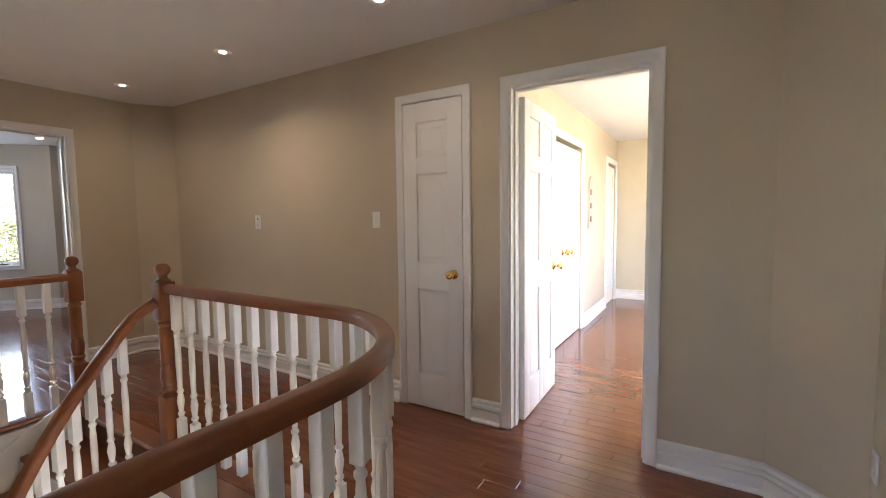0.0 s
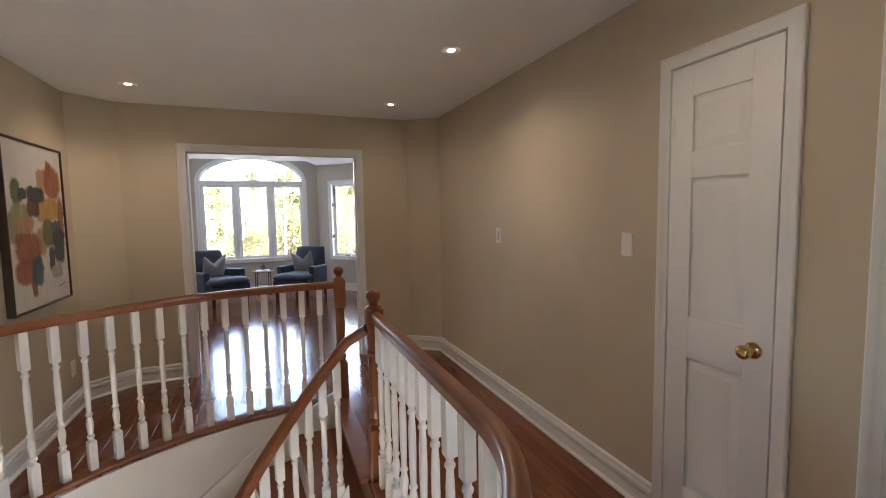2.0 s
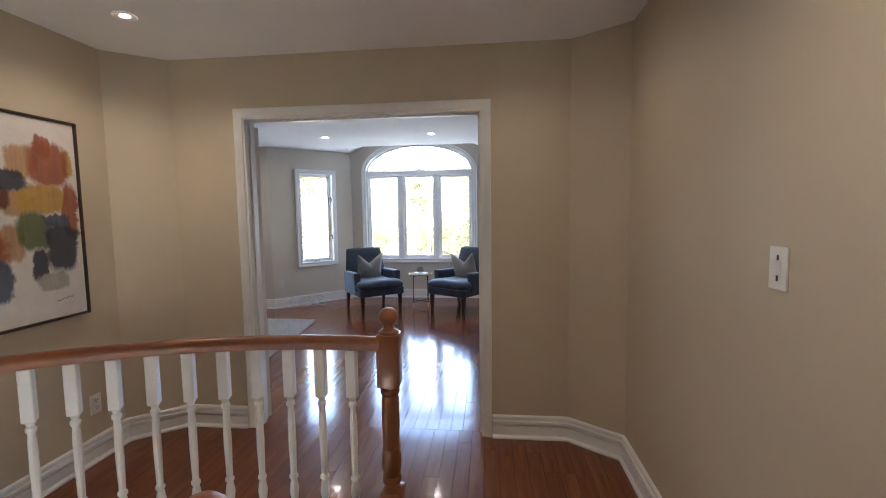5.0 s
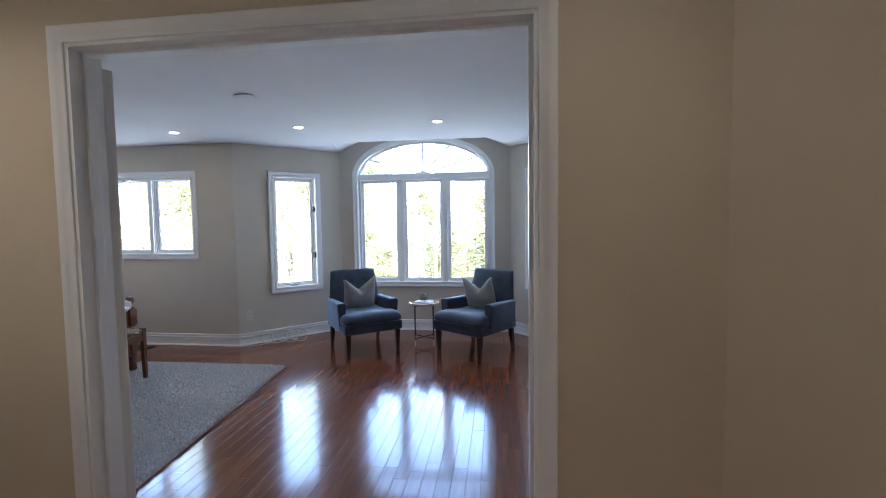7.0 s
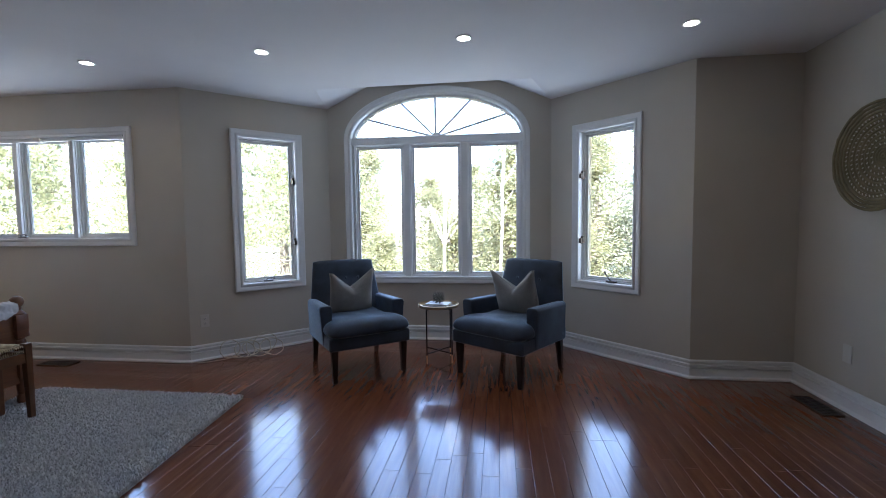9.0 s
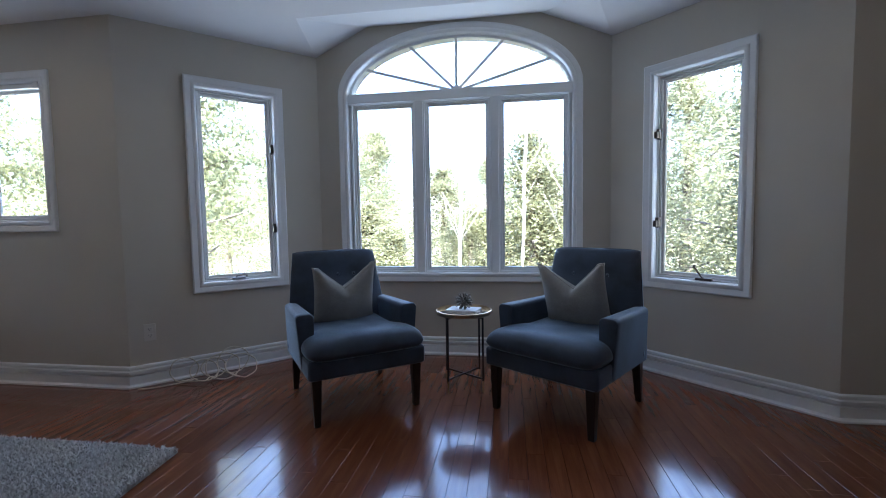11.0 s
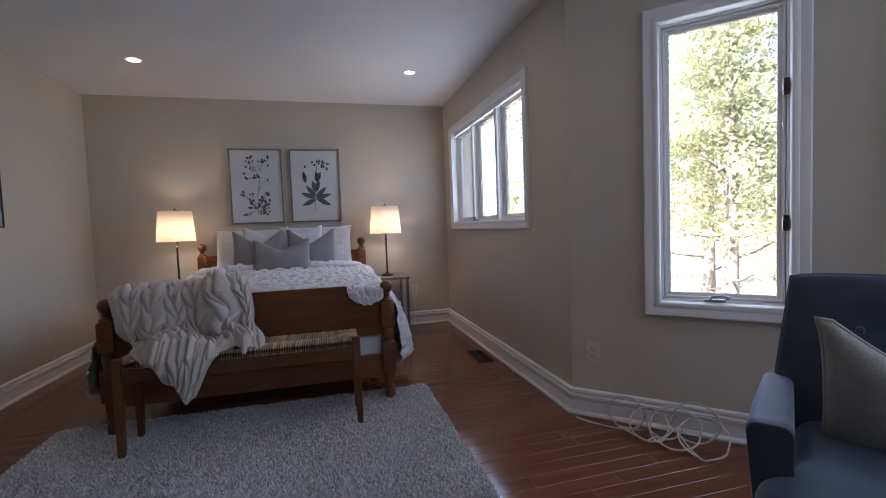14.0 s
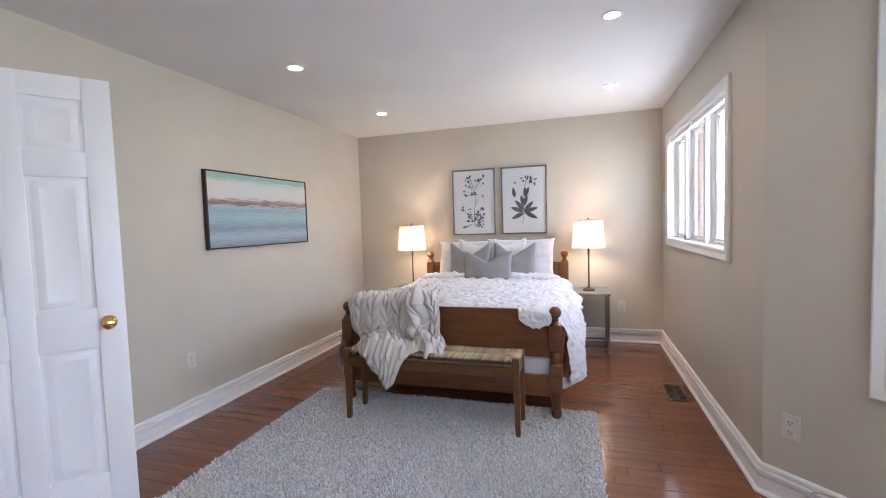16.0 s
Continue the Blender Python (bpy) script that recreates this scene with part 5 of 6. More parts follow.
# ---- cable coil on the floor ----
bm = bmesh.new()
pts = [(-7.90, -1.05, 0.008), (-7.93, -0.98, 0.006), (-8.02, -0.87, 0.006), (-8.12, -0.80, 0.007)]
rnd = random.Random(11)
AX, AY = -0.704, 0.710
for sl, fwd, rr, lift, lean in ((0.02, 0.035, 0.085, 0.085, 0.15), (0.13, 0.10, 0.085, 0.075, 0.75), (0.20, 0.06, 0.075, 0.07, 0.5), (0.25, 0.12, 0.105, 0.085, 0.65), (0.33, 0.045, 0.10, 0.095, 0.2), (0.37, 0.13, 0.10, 0.07, 0.9)):
    cx, cy = -8.08 + AX * sl + 0.710 * fwd, -0.885 + AY * sl + 0.704 * fwd
    ph = rnd.uniform(3.6, 5.2)
    for i in range(13):
        a = ph + 2 * math.pi * i / 12
        u, v = rr * math.cos(a) * rnd.uniform(0.95, 1.1), rr * math.sin(a)
        out = -v * lean
        pts.append((cx + AX * u + 0.710 * out, cy + AY * u + 0.704 * out, max(0.006, lift * 1.05 + v * (1.0 - 0.45 * lean))))
sm = []
for i in range(len(pts) - 1):
    p0, p1, p2, p3 = (Vector(pts[max(0, min(len(pts) - 1, i + k))]) for k in (-1, 0, 1, 2))
    for t in (0, 0.25, 0.5, 0.75):
        sm.append(0.5 * ((2 * p1) + (p2 - p0) * t + (2 * p0 - 5 * p1 + 4 * p2 - p3) * t * t + (3 * p1 - p0 - 3 * p2 + p3) * t ** 3))
for p in sm:
    p.z = max(p.z, 0.0055)
    over = -9.05 - (p.x + p.y) + 0.045
    if over > 0:
        p.x, p.y = p.x + over / 2, p.y + over / 2
tube(bm, sm, 0.0042, 6)
tagged(part("cable_coil", bm, CABLEC, None, "", True), "loose coil of ivory cable on the floor against the baseboard", "cable")

# ---- rug ----
RC = [(-7.215, -0.19), (-5.115, -0.02), (-5.11, -1.81), (-7.21, -1.80)]


def on_rug(u, v):
    a, b, c, d = (Vector((*p, 0)) for p in RC)
    return (a * (1 - u) + b * u) * (1 - v) + (d * (1 - u) + c * u) * v


rug = thing("rug", Matrix.Identity(4), "pale grey shaggy wool rug on the wooden floor", "rug")
bm = bmesh.new()
nu, nv = 60, 48
g = {}
for i in range(nu + 1):
    for j in range(nv + 1):
        p = on_rug(i / nu, j / nv)
        edge = i in (0, nu) or j in (0, nv)
        g[i, j] = bm.verts.new((p.x, p.y, 0.002 if edge else 0.012 + 0.004 * noise.noise(p * 9)))
for i in range(nu):
    for j in range(nv):
        bm.faces.new((g[i, j], g[i + 1, j], g[i + 1, j + 1], g[i, j + 1]))
part("backing", bm, RUGC, rug, "", True)
rnd = np.random.RandomState(3)
NT = 110000
uv = rnd.rand(NT, 2)
A4 = np.array(RC)
base = (A4[0] * (1 - uv[:, :1]) + A4[1] * uv[:, :1]) * (1 - uv[:, 1:]) + (A4[3] * (1 - uv[:, :1]) + A4[2] * uv[:, :1]) * uv[:, 1:]
ang, lean = rnd.rand(NT) * 6.283, 0.005 + 0.013 * rnd.rand(NT)
hgt = 0.015 + 0.014 * rnd.rand(NT)
wid = 0.0030 + 0.0018 * rnd.rand(NT)
dx, dy = np.cos(ang), np.sin(ang)
verts = np.zeros((NT, 5, 3))
for q, (k, sgn, hz) in enumerate(((0.0, -1, 0.0), (0.0, 1, 0.0), (0.55, 1, 0.7), (0.55, -1, 0.7), (1.0, 0, 1.0))):
    verts[:, q, 0] = base[:, 0] + dx * lean * k - dy * wid * sgn
    verts[:, q, 1] = base[:, 1] + dy * lean * k + dx * wid * sgn
    verts[:, q, 2] = 0.006 + hgt * hz
idx = (np.arange(NT) * 5)[:, None]
quads = (idx + np.array([[0, 1, 2, 3]])).tolist()
tris = (idx + np.array([[3, 2, 4]])).tolist()
me = bpy.data.meshes.new("shag")
me.from_pydata(verts.reshape(-1, 3).tolist(), [], quads + tris)
_k = Mat("grey_shag_tufts", 1.0)
_k.color(_k.mix(0.35, _k.ramp(_k.island(), [(0.0, (0.42, 0.41, 0.405)), (0.4, (0.70, 0.69, 0.68)), (1.0, (0.90, 0.89, 0.875))]), _k.ramp(_k.noise(_k.coords(), 7, 4), [(0.35, (0.68, 0.67, 0.66)), (0.65, (0.78, 0.77, 0.76))])))
me.materials.append(_k.m)
o = new("shag", me)
o.parent = rug
tagged(o, "shaggy grey pile", kind="stuff")

# ---- bed ----
BX0, BX1 = -6.952, -5.435
YF, YH = -1.665, -3.62
bed = thing("bed", Matrix.Identity(4), "dark pine bed with turned ball-topped posts", "bed")


def bed_post(x, y, top, z0=0.0):
    bm = bmesh.new()
    s = 0.041
    foot = [(0.026, 0.0), (0.034, 0.012), (0.034, 0.05), (0.026, 0.065), (0.032, 0.09), (0.036, 0.15), (0.040, 0.185)]
    lathe(bm, [(r, z0 + z) for r, z in foot], 18)
    box(bm, -s, s, -s, s, z0 + 0.18, z0 + 0.36, 0.010)
    zt = top - 0.105
    lathe(bm, [(0.040, z0 + 0.355), (0.030, z0 + 0.37), (0.037, z0 + 0.40), (0.037, z0 + 0.43), (0.030, z0 + 0.445), (0.040, z0 + 0.46)], 18)
    box(bm, -s, s, -s, s, z0 + 0.455, zt - 0.02, 0.010)
    lathe(bm, [(0.040, zt - 0.025), (0.042, zt - 0.015), (0.030, zt), (0.020, zt + 0.010), (0.026, zt + 0.020), (0.020, zt + 0.028), (0.034, zt + 0.042), (0.041, zt + 0.064), (0.036, zt + 0.086), (0.020, zt + 0.102), (0, zt + 0.106)], 18)
    o = part("post", bm, PINE, bed, "turned post with ball top", "auto")
    o.location = (x, y, 0)


for x in (BX0, BX1):
    bed_post(x, YF, 0.765, 0.022)
    bed_post(x, YH, 1.005)


def shaped_board(x0, x1, top, low, dip, y, th, seg=10, inner=0.21):
    """A board with scooped shoulders at both ends of its upper edge."""
    pts = [(x0, low), (x1, low), (x1, dip)]
    for i in range(seg + 1):
        a = math.pi / 2 * i / seg
        pts.append((x1 - inner + (inner - 0.06) * (1 - math.sin(a)) , dip + (top - dip) * (1 - math.cos(a)) * 0.82))
    pts += [(x1 - inner, top), (x0 + inner, top)]
    for i in range(seg, -1, -1):
        a = math.pi / 2 * i / seg
        pts.append((x0 + inner - (inner - 0.06) * (1 - math.sin(a)), dip + (top - dip) * (1 - math.cos(a)) * 0.82))
    pts.append((x0, dip))
    bm = bmesh.new()
    a = [bm.verts.new((x, y - th / 2, z)) for x, z in pts]
    b = [bm.verts.new((x, y + th / 2, z)) for x, z in pts]
    bm.faces.new(a)
    bm.faces.new(b)
    for i in range(len(pts)):
        j = (i + 1) % len(pts)
        bm.faces.new((a[i], a[j], b[j], b[i]))
    return bm


part("footboard", shaped_board(BX0 + 0.03, BX1 - 0.03, 0.745, 0.43, 0.63, YF, 0.026), PINE, bed, "scooped pine footboard", "auto")
part("foot_rail", boxed(BX0 + 0.03, BX1 - 0.03, YF - 0.018, YF + 0.018, 0.165, 0.305, 0.004), PINE, bed)
part("headboard", shaped_board(BX0 + 0.03, BX1 - 0.03, 1.02, 0.30, 0.88, YH, 0.026), PINE, bed, "scooped pine headboard", "auto")
for x in (BX0, BX1):
    part("side_rail", boxed(x - 0.014, x + 0.014, YH + 0.03, YF - 0.03, 0.19, 0.33, 0.004), PINE, bed)
part("box_spring", boxed(BX0 + 0.03, BX1 - 0.03, YH + 0.04, YF - 0.025, 0.24, 0.42, 0.03, seg=3), WHITEC, bed, "white box spring")
part("mattress", boxed(BX0 + 0.02, BX1 - 0.02, YH + 0.04, YF - 0.03, 0.42, 0.66, 0.05, seg=4), WHITEC, bed, "white mattress")


def fluff(p, k=1.0):
    return k * (0.014 * noise.noise(p * 6) + 0.030 * abs(noise.noise(p * 15)) + 0.020 * abs(noise.noise(p * 34)))


def duvet():
    bm = bmesh.new()
    nu, nv = 230, 170
    xm, hw = (BX0 + BX1) / 2, (BX1 - BX0) / 2 + 0.02
    g = {}
    for j in range(nv + 1):
        t = j / nv
        y = -3.28 + (YF - 0.055 + 3.28) * t
        for i in range(nu + 1):
            u = (i / nu) * 2 - 1
            q = max(0.0, min(1.0, (t - 0.45) / 0.5))
            q = q * q * (3 - 2 * q)
            ext = 0.36 + 0.22 * q
            s = u * (hw + ext)
            drop_len = 0.52 + 0.05 * math.sin(y * 5 + (2 if u > 0 else 0)) 
            flat = hw - 0.05
            d = max(0.0, abs(s) - flat)
            r = 0.10
            if d == 0:
                x, z = s, 0.0
            elif d < r * math.pi / 2:
                a = d / r
                x, z = flat + r * math.sin(a), -r * (1 - math.cos(a))
                x = math.copysign(x, s)
            else:
                kk = d - r * math.pi / 2
                hem = max(0.02, ext + 0.05 - r * math.pi / 2 - 0.16)
                k = min(kk, hem)
                a = max(0.0, kk - hem) / 0.05
                out = flat + r + (((1.0 - 0.45 * q) * k - (0.6 + 0.3 * q) * k * k) * (1 - max(0.0, (t - 0.9) / 0.1) ** 2) if s < 0 else (0.75 - 0.3 * q) * k - 0.6 * k * k) + 0.03 * math.sin(y * 9 + u) * min(1, k * 3)
                x = math.copysign(out - 0.05 * (1 - math.cos(a)), s)
                z = -r - k * (0.85 + 0.14 * q) - 0.05 * math.sin(a) + 0.02 * math.sin(y * 7) * min(1, k * 3)
            crown = 0.035 * (1 - (s / hw) ** 2) if abs(s) < hw else 0
            head = 0.03 * math.exp(-((t - 0.05) / 0.06) ** 2)
            foot = -0.05 * max(0.0, (t - 0.86) / 0.14) ** 2
            p = Vector((xm + x, y, 0.70 + z + crown + head + foot))
            w = fluff(Vector((s, y, 0)), 1.0)
            n = Vector((0.0 if d == 0 else math.copysign(min(1, d / 0.15), s), 0, 1.0 - min(1, d / 0.15) * 0.8)).normalized()
            p += n * w
            g[i, j] = bm.verts.new(p)
    for i in range(nu):
        for j in range(nv):
            bm.faces.new((g[i, j], g[i + 1, j], g[i + 1, j + 1], g[i, j + 1]))
    return bm


o = part("duvet", duvet(), WHITEC, None, "", True)
tagged(o, "white ruched cotton duvet draped over the bed", "duvet")
# turned-back top hem and the corner that spills over the footboard
bm = bmesh.new()
nu, nv = 110, 14
g = {}
for i in range(nu + 1):
    for j in range(nv):
        a = 2 * math.pi * j / nv
        u = i / nu * 2 - 1
        x = (BX0 + BX1) / 2 + u * 0.74
        end = max(0.0, 1 - abs(u) ** 10) ** 0.5
        p = Vector((x, -3.235 + 0.085 * math.cos(a) * end, 0.745 + 0.030 * (1 - u * u) + (0.034 * math.sin(a)) * end))
        p += Vector((0, math.cos(a), math.sin(a))) * fluff(p * 1.2, 1.0) * end
        g[i, j] = bm.verts.new(p)
for i in range(nu):
    for j in range(nv):
        bm.faces.new((g[i, j], g[i + 1, j], g[i + 1, (j + 1) % nv], g[i, (j + 1) % nv]))
tagged(part("folded_hem", bm, WHITEC, o, "folded back hem", True))
bm = bmesh.new()
nu, nv = 40, 34
g = {}
for i in range(nu + 1):
    for j in range(nv + 1):
        u, v = i / nu, j / nv
        x = -6.93 + 0.21 * u
        L = 0.04 + 0.085 * math.sin(math.pi * (0.1 + 0.85 * u)) ** 0.7
        s = v * (0.14 + L)
        if s < 0.14:
            p = Vector((x, YF - 0.14 + s, 0.675 + 0.055 * math.sin(math.pi / 2 * s / 0.14)))
        else:
            k = s - 0.14
            p = Vector((x, YF + 0.022 + 0.015 * math.sin(k * 16), 0.73 - k * 0.9))
        p += Vector((0, 0.6, 0.8)) * fluff(p * 1.1, 1.0)
        g[i, j] = bm.verts.new(p)
for i in range(nu):
    for j in range(nv):
        bm.faces.new((g[i, j], g[i + 1, j], g[i + 1, j + 1], g[i, j + 1]))
part("spilled_corner", bm, WHITEC, o, "corner spilling over the footboard", True)


def pillow(name, x, y, z, w, h, t, lean, mat, label, pinch=0.0, turn=0.0, seed=1, group="bed pillows", ruff=0.0):
    bm = bmesh.new()
    cushion(bm, w, h, t, 28, pinch, seed, ruff)
    o = part(name, bm, mat, None, "", True)
    o.matrix_world = pose(x, y, z, lean, 0, turn)
    return tagged(o, label, "pillow", group)


pillow("bed_pillow", -5.90, -3.50, 0.915, 0.66, 0.44, 0.17, 14, WHITEC, "white ruched cotton bed pillow against the headboard", seed=2, ruff=0.011)
pillow("bed_pillow", -6.52, -3.50, 0.915, 0.68, 0.46, 0.17, 14, WHITEC, "white ruched cotton bed pillow against the headboard", seed=3, ruff=0.011)
pillow("square_pillow", -6.04, -3.40, 0.945, 0.42, 0.42, 0.14, 16, WHITEC, "white square pillow with a chopped top", 0.06, seed=4)
pillow("square_pillow", -6.36, -3.40, 0.945, 0.42, 0.42, 0.14, 16, WHITEC, "white square pillow with a chopped top", 0.06, seed=5)
pillow("grey_pillow", -5.99, -3.29, 0.90, 0.46, 0.45, 0.15, 18, GREYC, "warm grey throw pillow with a chopped top", 0.12, 3, seed=6)
pillow("grey_pillow", -6.46, -3.29, 0.90, 0.46, 0.45, 0.15, 18, GREYC, "warm grey throw pillow with a chopped top", 0.12, -3, seed=7)
pillow("grey_pillow", -6.20, -3.19, 0.865, 0.52, 0.35, 0.15, 20, GREYC, "small warm grey lumbar pillow in front of the others", 0.10, 0, seed=8)


# ---- knitted throw over the bed's foot ----
def throw():
    bm = bmesh.new()
    nu, nv = 210, 280
    prof = [(-2.28, 0.76), (-2.05, 0.775), (-1.85, 0.765), (-1.74, 0.785), (-1.665, 0.80), (-1.600, 0.775), (-1.575, 0.66), (-1.565, 0.545), (-1.50, 0.508), (-1.40, 0.500), (-1.318, 0.485), (-1.300, 0.40), (-1.296, 0.30), (-1.29, 0.20)]
    acc = [0.0]
    for (a, b), (c, d) in zip(prof, prof[1:]):
        acc.append(acc[-1] + math.hypot(c - a, d - b))

    def at(s):
        s = max(0.0, min(acc[-1] - 1e-6, s))
        k = max(i for i in range(len(acc) - 1) if acc[i] <= s)
        f = (s - acc[k]) / (acc[k + 1] - acc[k])
        (a, b), (c, d) = prof[k], prof[k + 1]
        return Vector((0, a + (c - a) * f, b + (d - b) * f)), Vector((0, -(d - b), c - a)).normalized()

    def between(table, s):
        for (a, b), (c, d) in zip(table, table[1:]):
            if s <= c:
                f = max(0.0, (s - a) / (c - a))
                f = f * f * (3 - 2 * f)
                return b + (d - b) * f
        return table[-1][1]

    near_edge = [(0.1, -5.68), (0.42, -5.54), (0.65, -5.48), (0.85, -5.51), (1.0, -5.61), (1.2, -5.70), (1.5, -5.75)]
    far_edge = [(0.1, -6.02), (0.42, -6.12), (0.65, -6.16), (0.85, -6.20), (1.0, -6.25), (1.2, -6.29), (1.5, -6.18)]
    g = {}
    for i in range(nu + 1):
        u = i / nu
        reach = 1.15 + 0.25 * math.exp(-((u - 0.36) / 0.20) ** 2) + 0.025 * math.sin(u * 17) + 0.015 * math.sin(u * 41)
        start = 0.12 + 0.09 * abs(u - 0.5) + 0.03 * math.sin(u * 9)
        for j in range(nv + 1):
            v = j / nv
            s = start + (reach - start) * v
            p, n = at(s)
            xa, xb = between(near_edge, s), between(far_edge, s)
            gather = noise.noise(Vector((u * 4.5 + 0.4 * noise.noise(Vector((s * 3, u, 2))), s * 1.3, 1.0)))
            p.x = xa + (xb - xa) * u + 0.035 * noise.noise(Vector((u * 3, s * 5, 7)))
            uu = u * 0.85 + 0.13 * noise.noise(Vector((s * 3.2, u * 2.4, 4))) + 0.025 * noise.noise(Vector((s * 9, u * 7, 14)))
            ss = s + 0.07 * noise.noise(Vector((u * 4, s * 3, 8))) + 0.02 * noise.noise(Vector((u * 13, s * 9, 18)))
            col = uu / 0.125
            c = math.floor(col)
            fx = (col - c) * 2
            ac = fx % 1
            ph = ss / 0.090 + (ac if fx < 1 else 1 - ac) * 0.8 + 0.37 * c
            lobe = abs(math.sin(math.pi * ph)) ** 0.9
            knit = 0.048 * math.sin(math.pi * min(1.0, 0.04 + ac * 0.92)) ** 0.5 * (0.42 + 0.58 * lobe) * (0.8 + 0.4 * noise.noise(Vector((c * 3.1, ss * 6, 2))))
            edge = min(1.0, min(u, 1 - u) * 16, min(v, 1 - v) * 18)
            p += n * (0.008 + knit * edge + 0.13 * max(0.0, gather) * min(1.0, edge + 0.3))
            p.z += 0.012 * noise.noise(Vector((u * 6, s * 6, 9)))
            g[i, j] = bm.verts.new(p)
    for i in range(nu):
        for j in range(nv):
            bm.faces.new((g[i, j], g[i + 1, j], g[i + 1, j + 1], g[i, j + 1]))
    return bm


tagged(part("knitted_throw", throw(), THROWC, None, "", True), "chunky cream cable-knit throw draped over the footboard and bench", "blanket")

# ---- bench ----
bench = thing("bench", Matrix.Identity(4), "brown wooden bench with woven rush seat beside the bed", "bench")
NX0, NX1, NY0, NY1 = -6.735, -5.60, -1.575, -1.345
SZ = 0.47
for x in (NX0, NX1):
    for y in (NY0, NY1):
        front = y == NY1
        bm = bmesh.new()
        box(bm, -0.021, 0.021, -0.021, 0.021, 0.0, SZ + (0.012 if front else 0.0), 0.004)
        for v in bm.verts:
            k = 0.72 + 0.28 * min(1, v.co.z / 0.3)
            v.co.x, v.co.y = v.co.x * k + (0.012 if x == NX1 else -0.012) * (0.5 - v.co.z), v.co.y * k
        o = part("leg", bm, BENCHW, bench, "tapered brown leg")
        o.location = (x, y, 0.024)
for y in (NY0, NY1):
    part("long_rail", boxed(NX0 + 0.015, NX1 - 0.015, y - 0.013, y + 0.013, SZ - 0.085, SZ - 0.022, 0.003), BENCHW, bench)
for x in (NX0, NX1):
    part("short_rail", boxed(x - 0.013, x + 0.013, NY0 + 0.015, NY1 - 0.015, SZ - 0.085, SZ - 0.022, 0.003), BENCHW, bench)
bm = bmesh.new()
rnd = random.Random(9)
L, D = NX1 - NX0 + 0.01, NY1 - NY0 + 0.012
n = 92
for i in range(n):
    x = NX0 - 0.005 + L * (i + 0.5) / n
    e0 = min(x - NX0, NX1 - x)
    ins = max(0.0, D / 2 - e0 - 0.005) if e0 < D / 2 else 0.0
    yc = (NY0 + NY1) / 2
    z = SZ + 0.024 + rnd.uniform(-0.0015, 0.0015)
    r = L / n * rnd.uniform(0.42, 0.56)
    for sgn in (-1, 1):
        ya, yb = yc + sgn * ins, yc + sgn * (D / 2 + 0.008)
        if abs(yb - ya) > 0.01:
            tube(bm, [(x, ya, z - 0.008 if ins == 0 else z - 0.004), (x, (ya + yb) / 2, z), (x, yb - sgn * 0.008, z - 0.002), (x, yb, z - 0.014), (x, yb - sgn * 0.006, z - 0.040)], r, 6)
m2 = 18
for sgn in (-1, 1):
    for i in range(m2):
        y = NY0 + (NY1 - NY0) * (i + 0.5) / m2
        e0 = min(y - NY0, NY1 - y)
        xe = NX1 + 0.012 if sgn > 0 else NX0 - 0.012
        tube(bm, [(xe, y, SZ + 0.0), (xe - sgn * 0.004, y, SZ + 0.018), (xe - sgn * (0.012 + e0 * 0.5), y, SZ + 0.024), (xe - sgn * (0.014 + e0), y, SZ + 0.016)], 0.0066, 6)
tagged(part("rush_seat", bm, RUSH, bench, "woven rush seat", True))


# ---- nightstands and table lamps ----
def nightstand(x, y):
    e = thing("nightstand", pose(x, y, 0), "small grey metal nightstand with a weathered wooden top", "nightstand", "nightstands beside the bed")
    w, dp, h = 0.37, 0.44, 0.60
    part("top", boxed(-w / 2, w / 2, -dp / 2, dp / 2, h - 0.028, h, 0.004), GREYW, e, "weathered grey wooden top")
    for sy in (-1, 1):
        for sx in (-1, 1):
            part("leg", boxed(sx * (w / 2 - 0.02) - 0.012, sx * (w / 2 - 0.02) + 0.012, sy * (dp / 2 - 0.02) - 0.012, sy * (dp / 2 - 0.02) + 0.012, 0.0, h - 0.028, 0.002), STEEL, e)
        part("foot_rail", boxed(-w / 2 + 0.03, w / 2 - 0.03, sy * (dp / 2 - 0.02) - 0.009, sy * (dp / 2 - 0.02) + 0.009, 0.035, 0.055, 0.002), STEEL, e)
    for sx in (-1, 1):
        part("side_rail", boxed(sx * (w / 2 - 0.02) - 0.009, sx * (w / 2 - 0.02) + 0.009, -dp / 2 + 0.032, dp / 2 - 0.032, 0.035, 0.055, 0.002), STEEL, e)
    return e


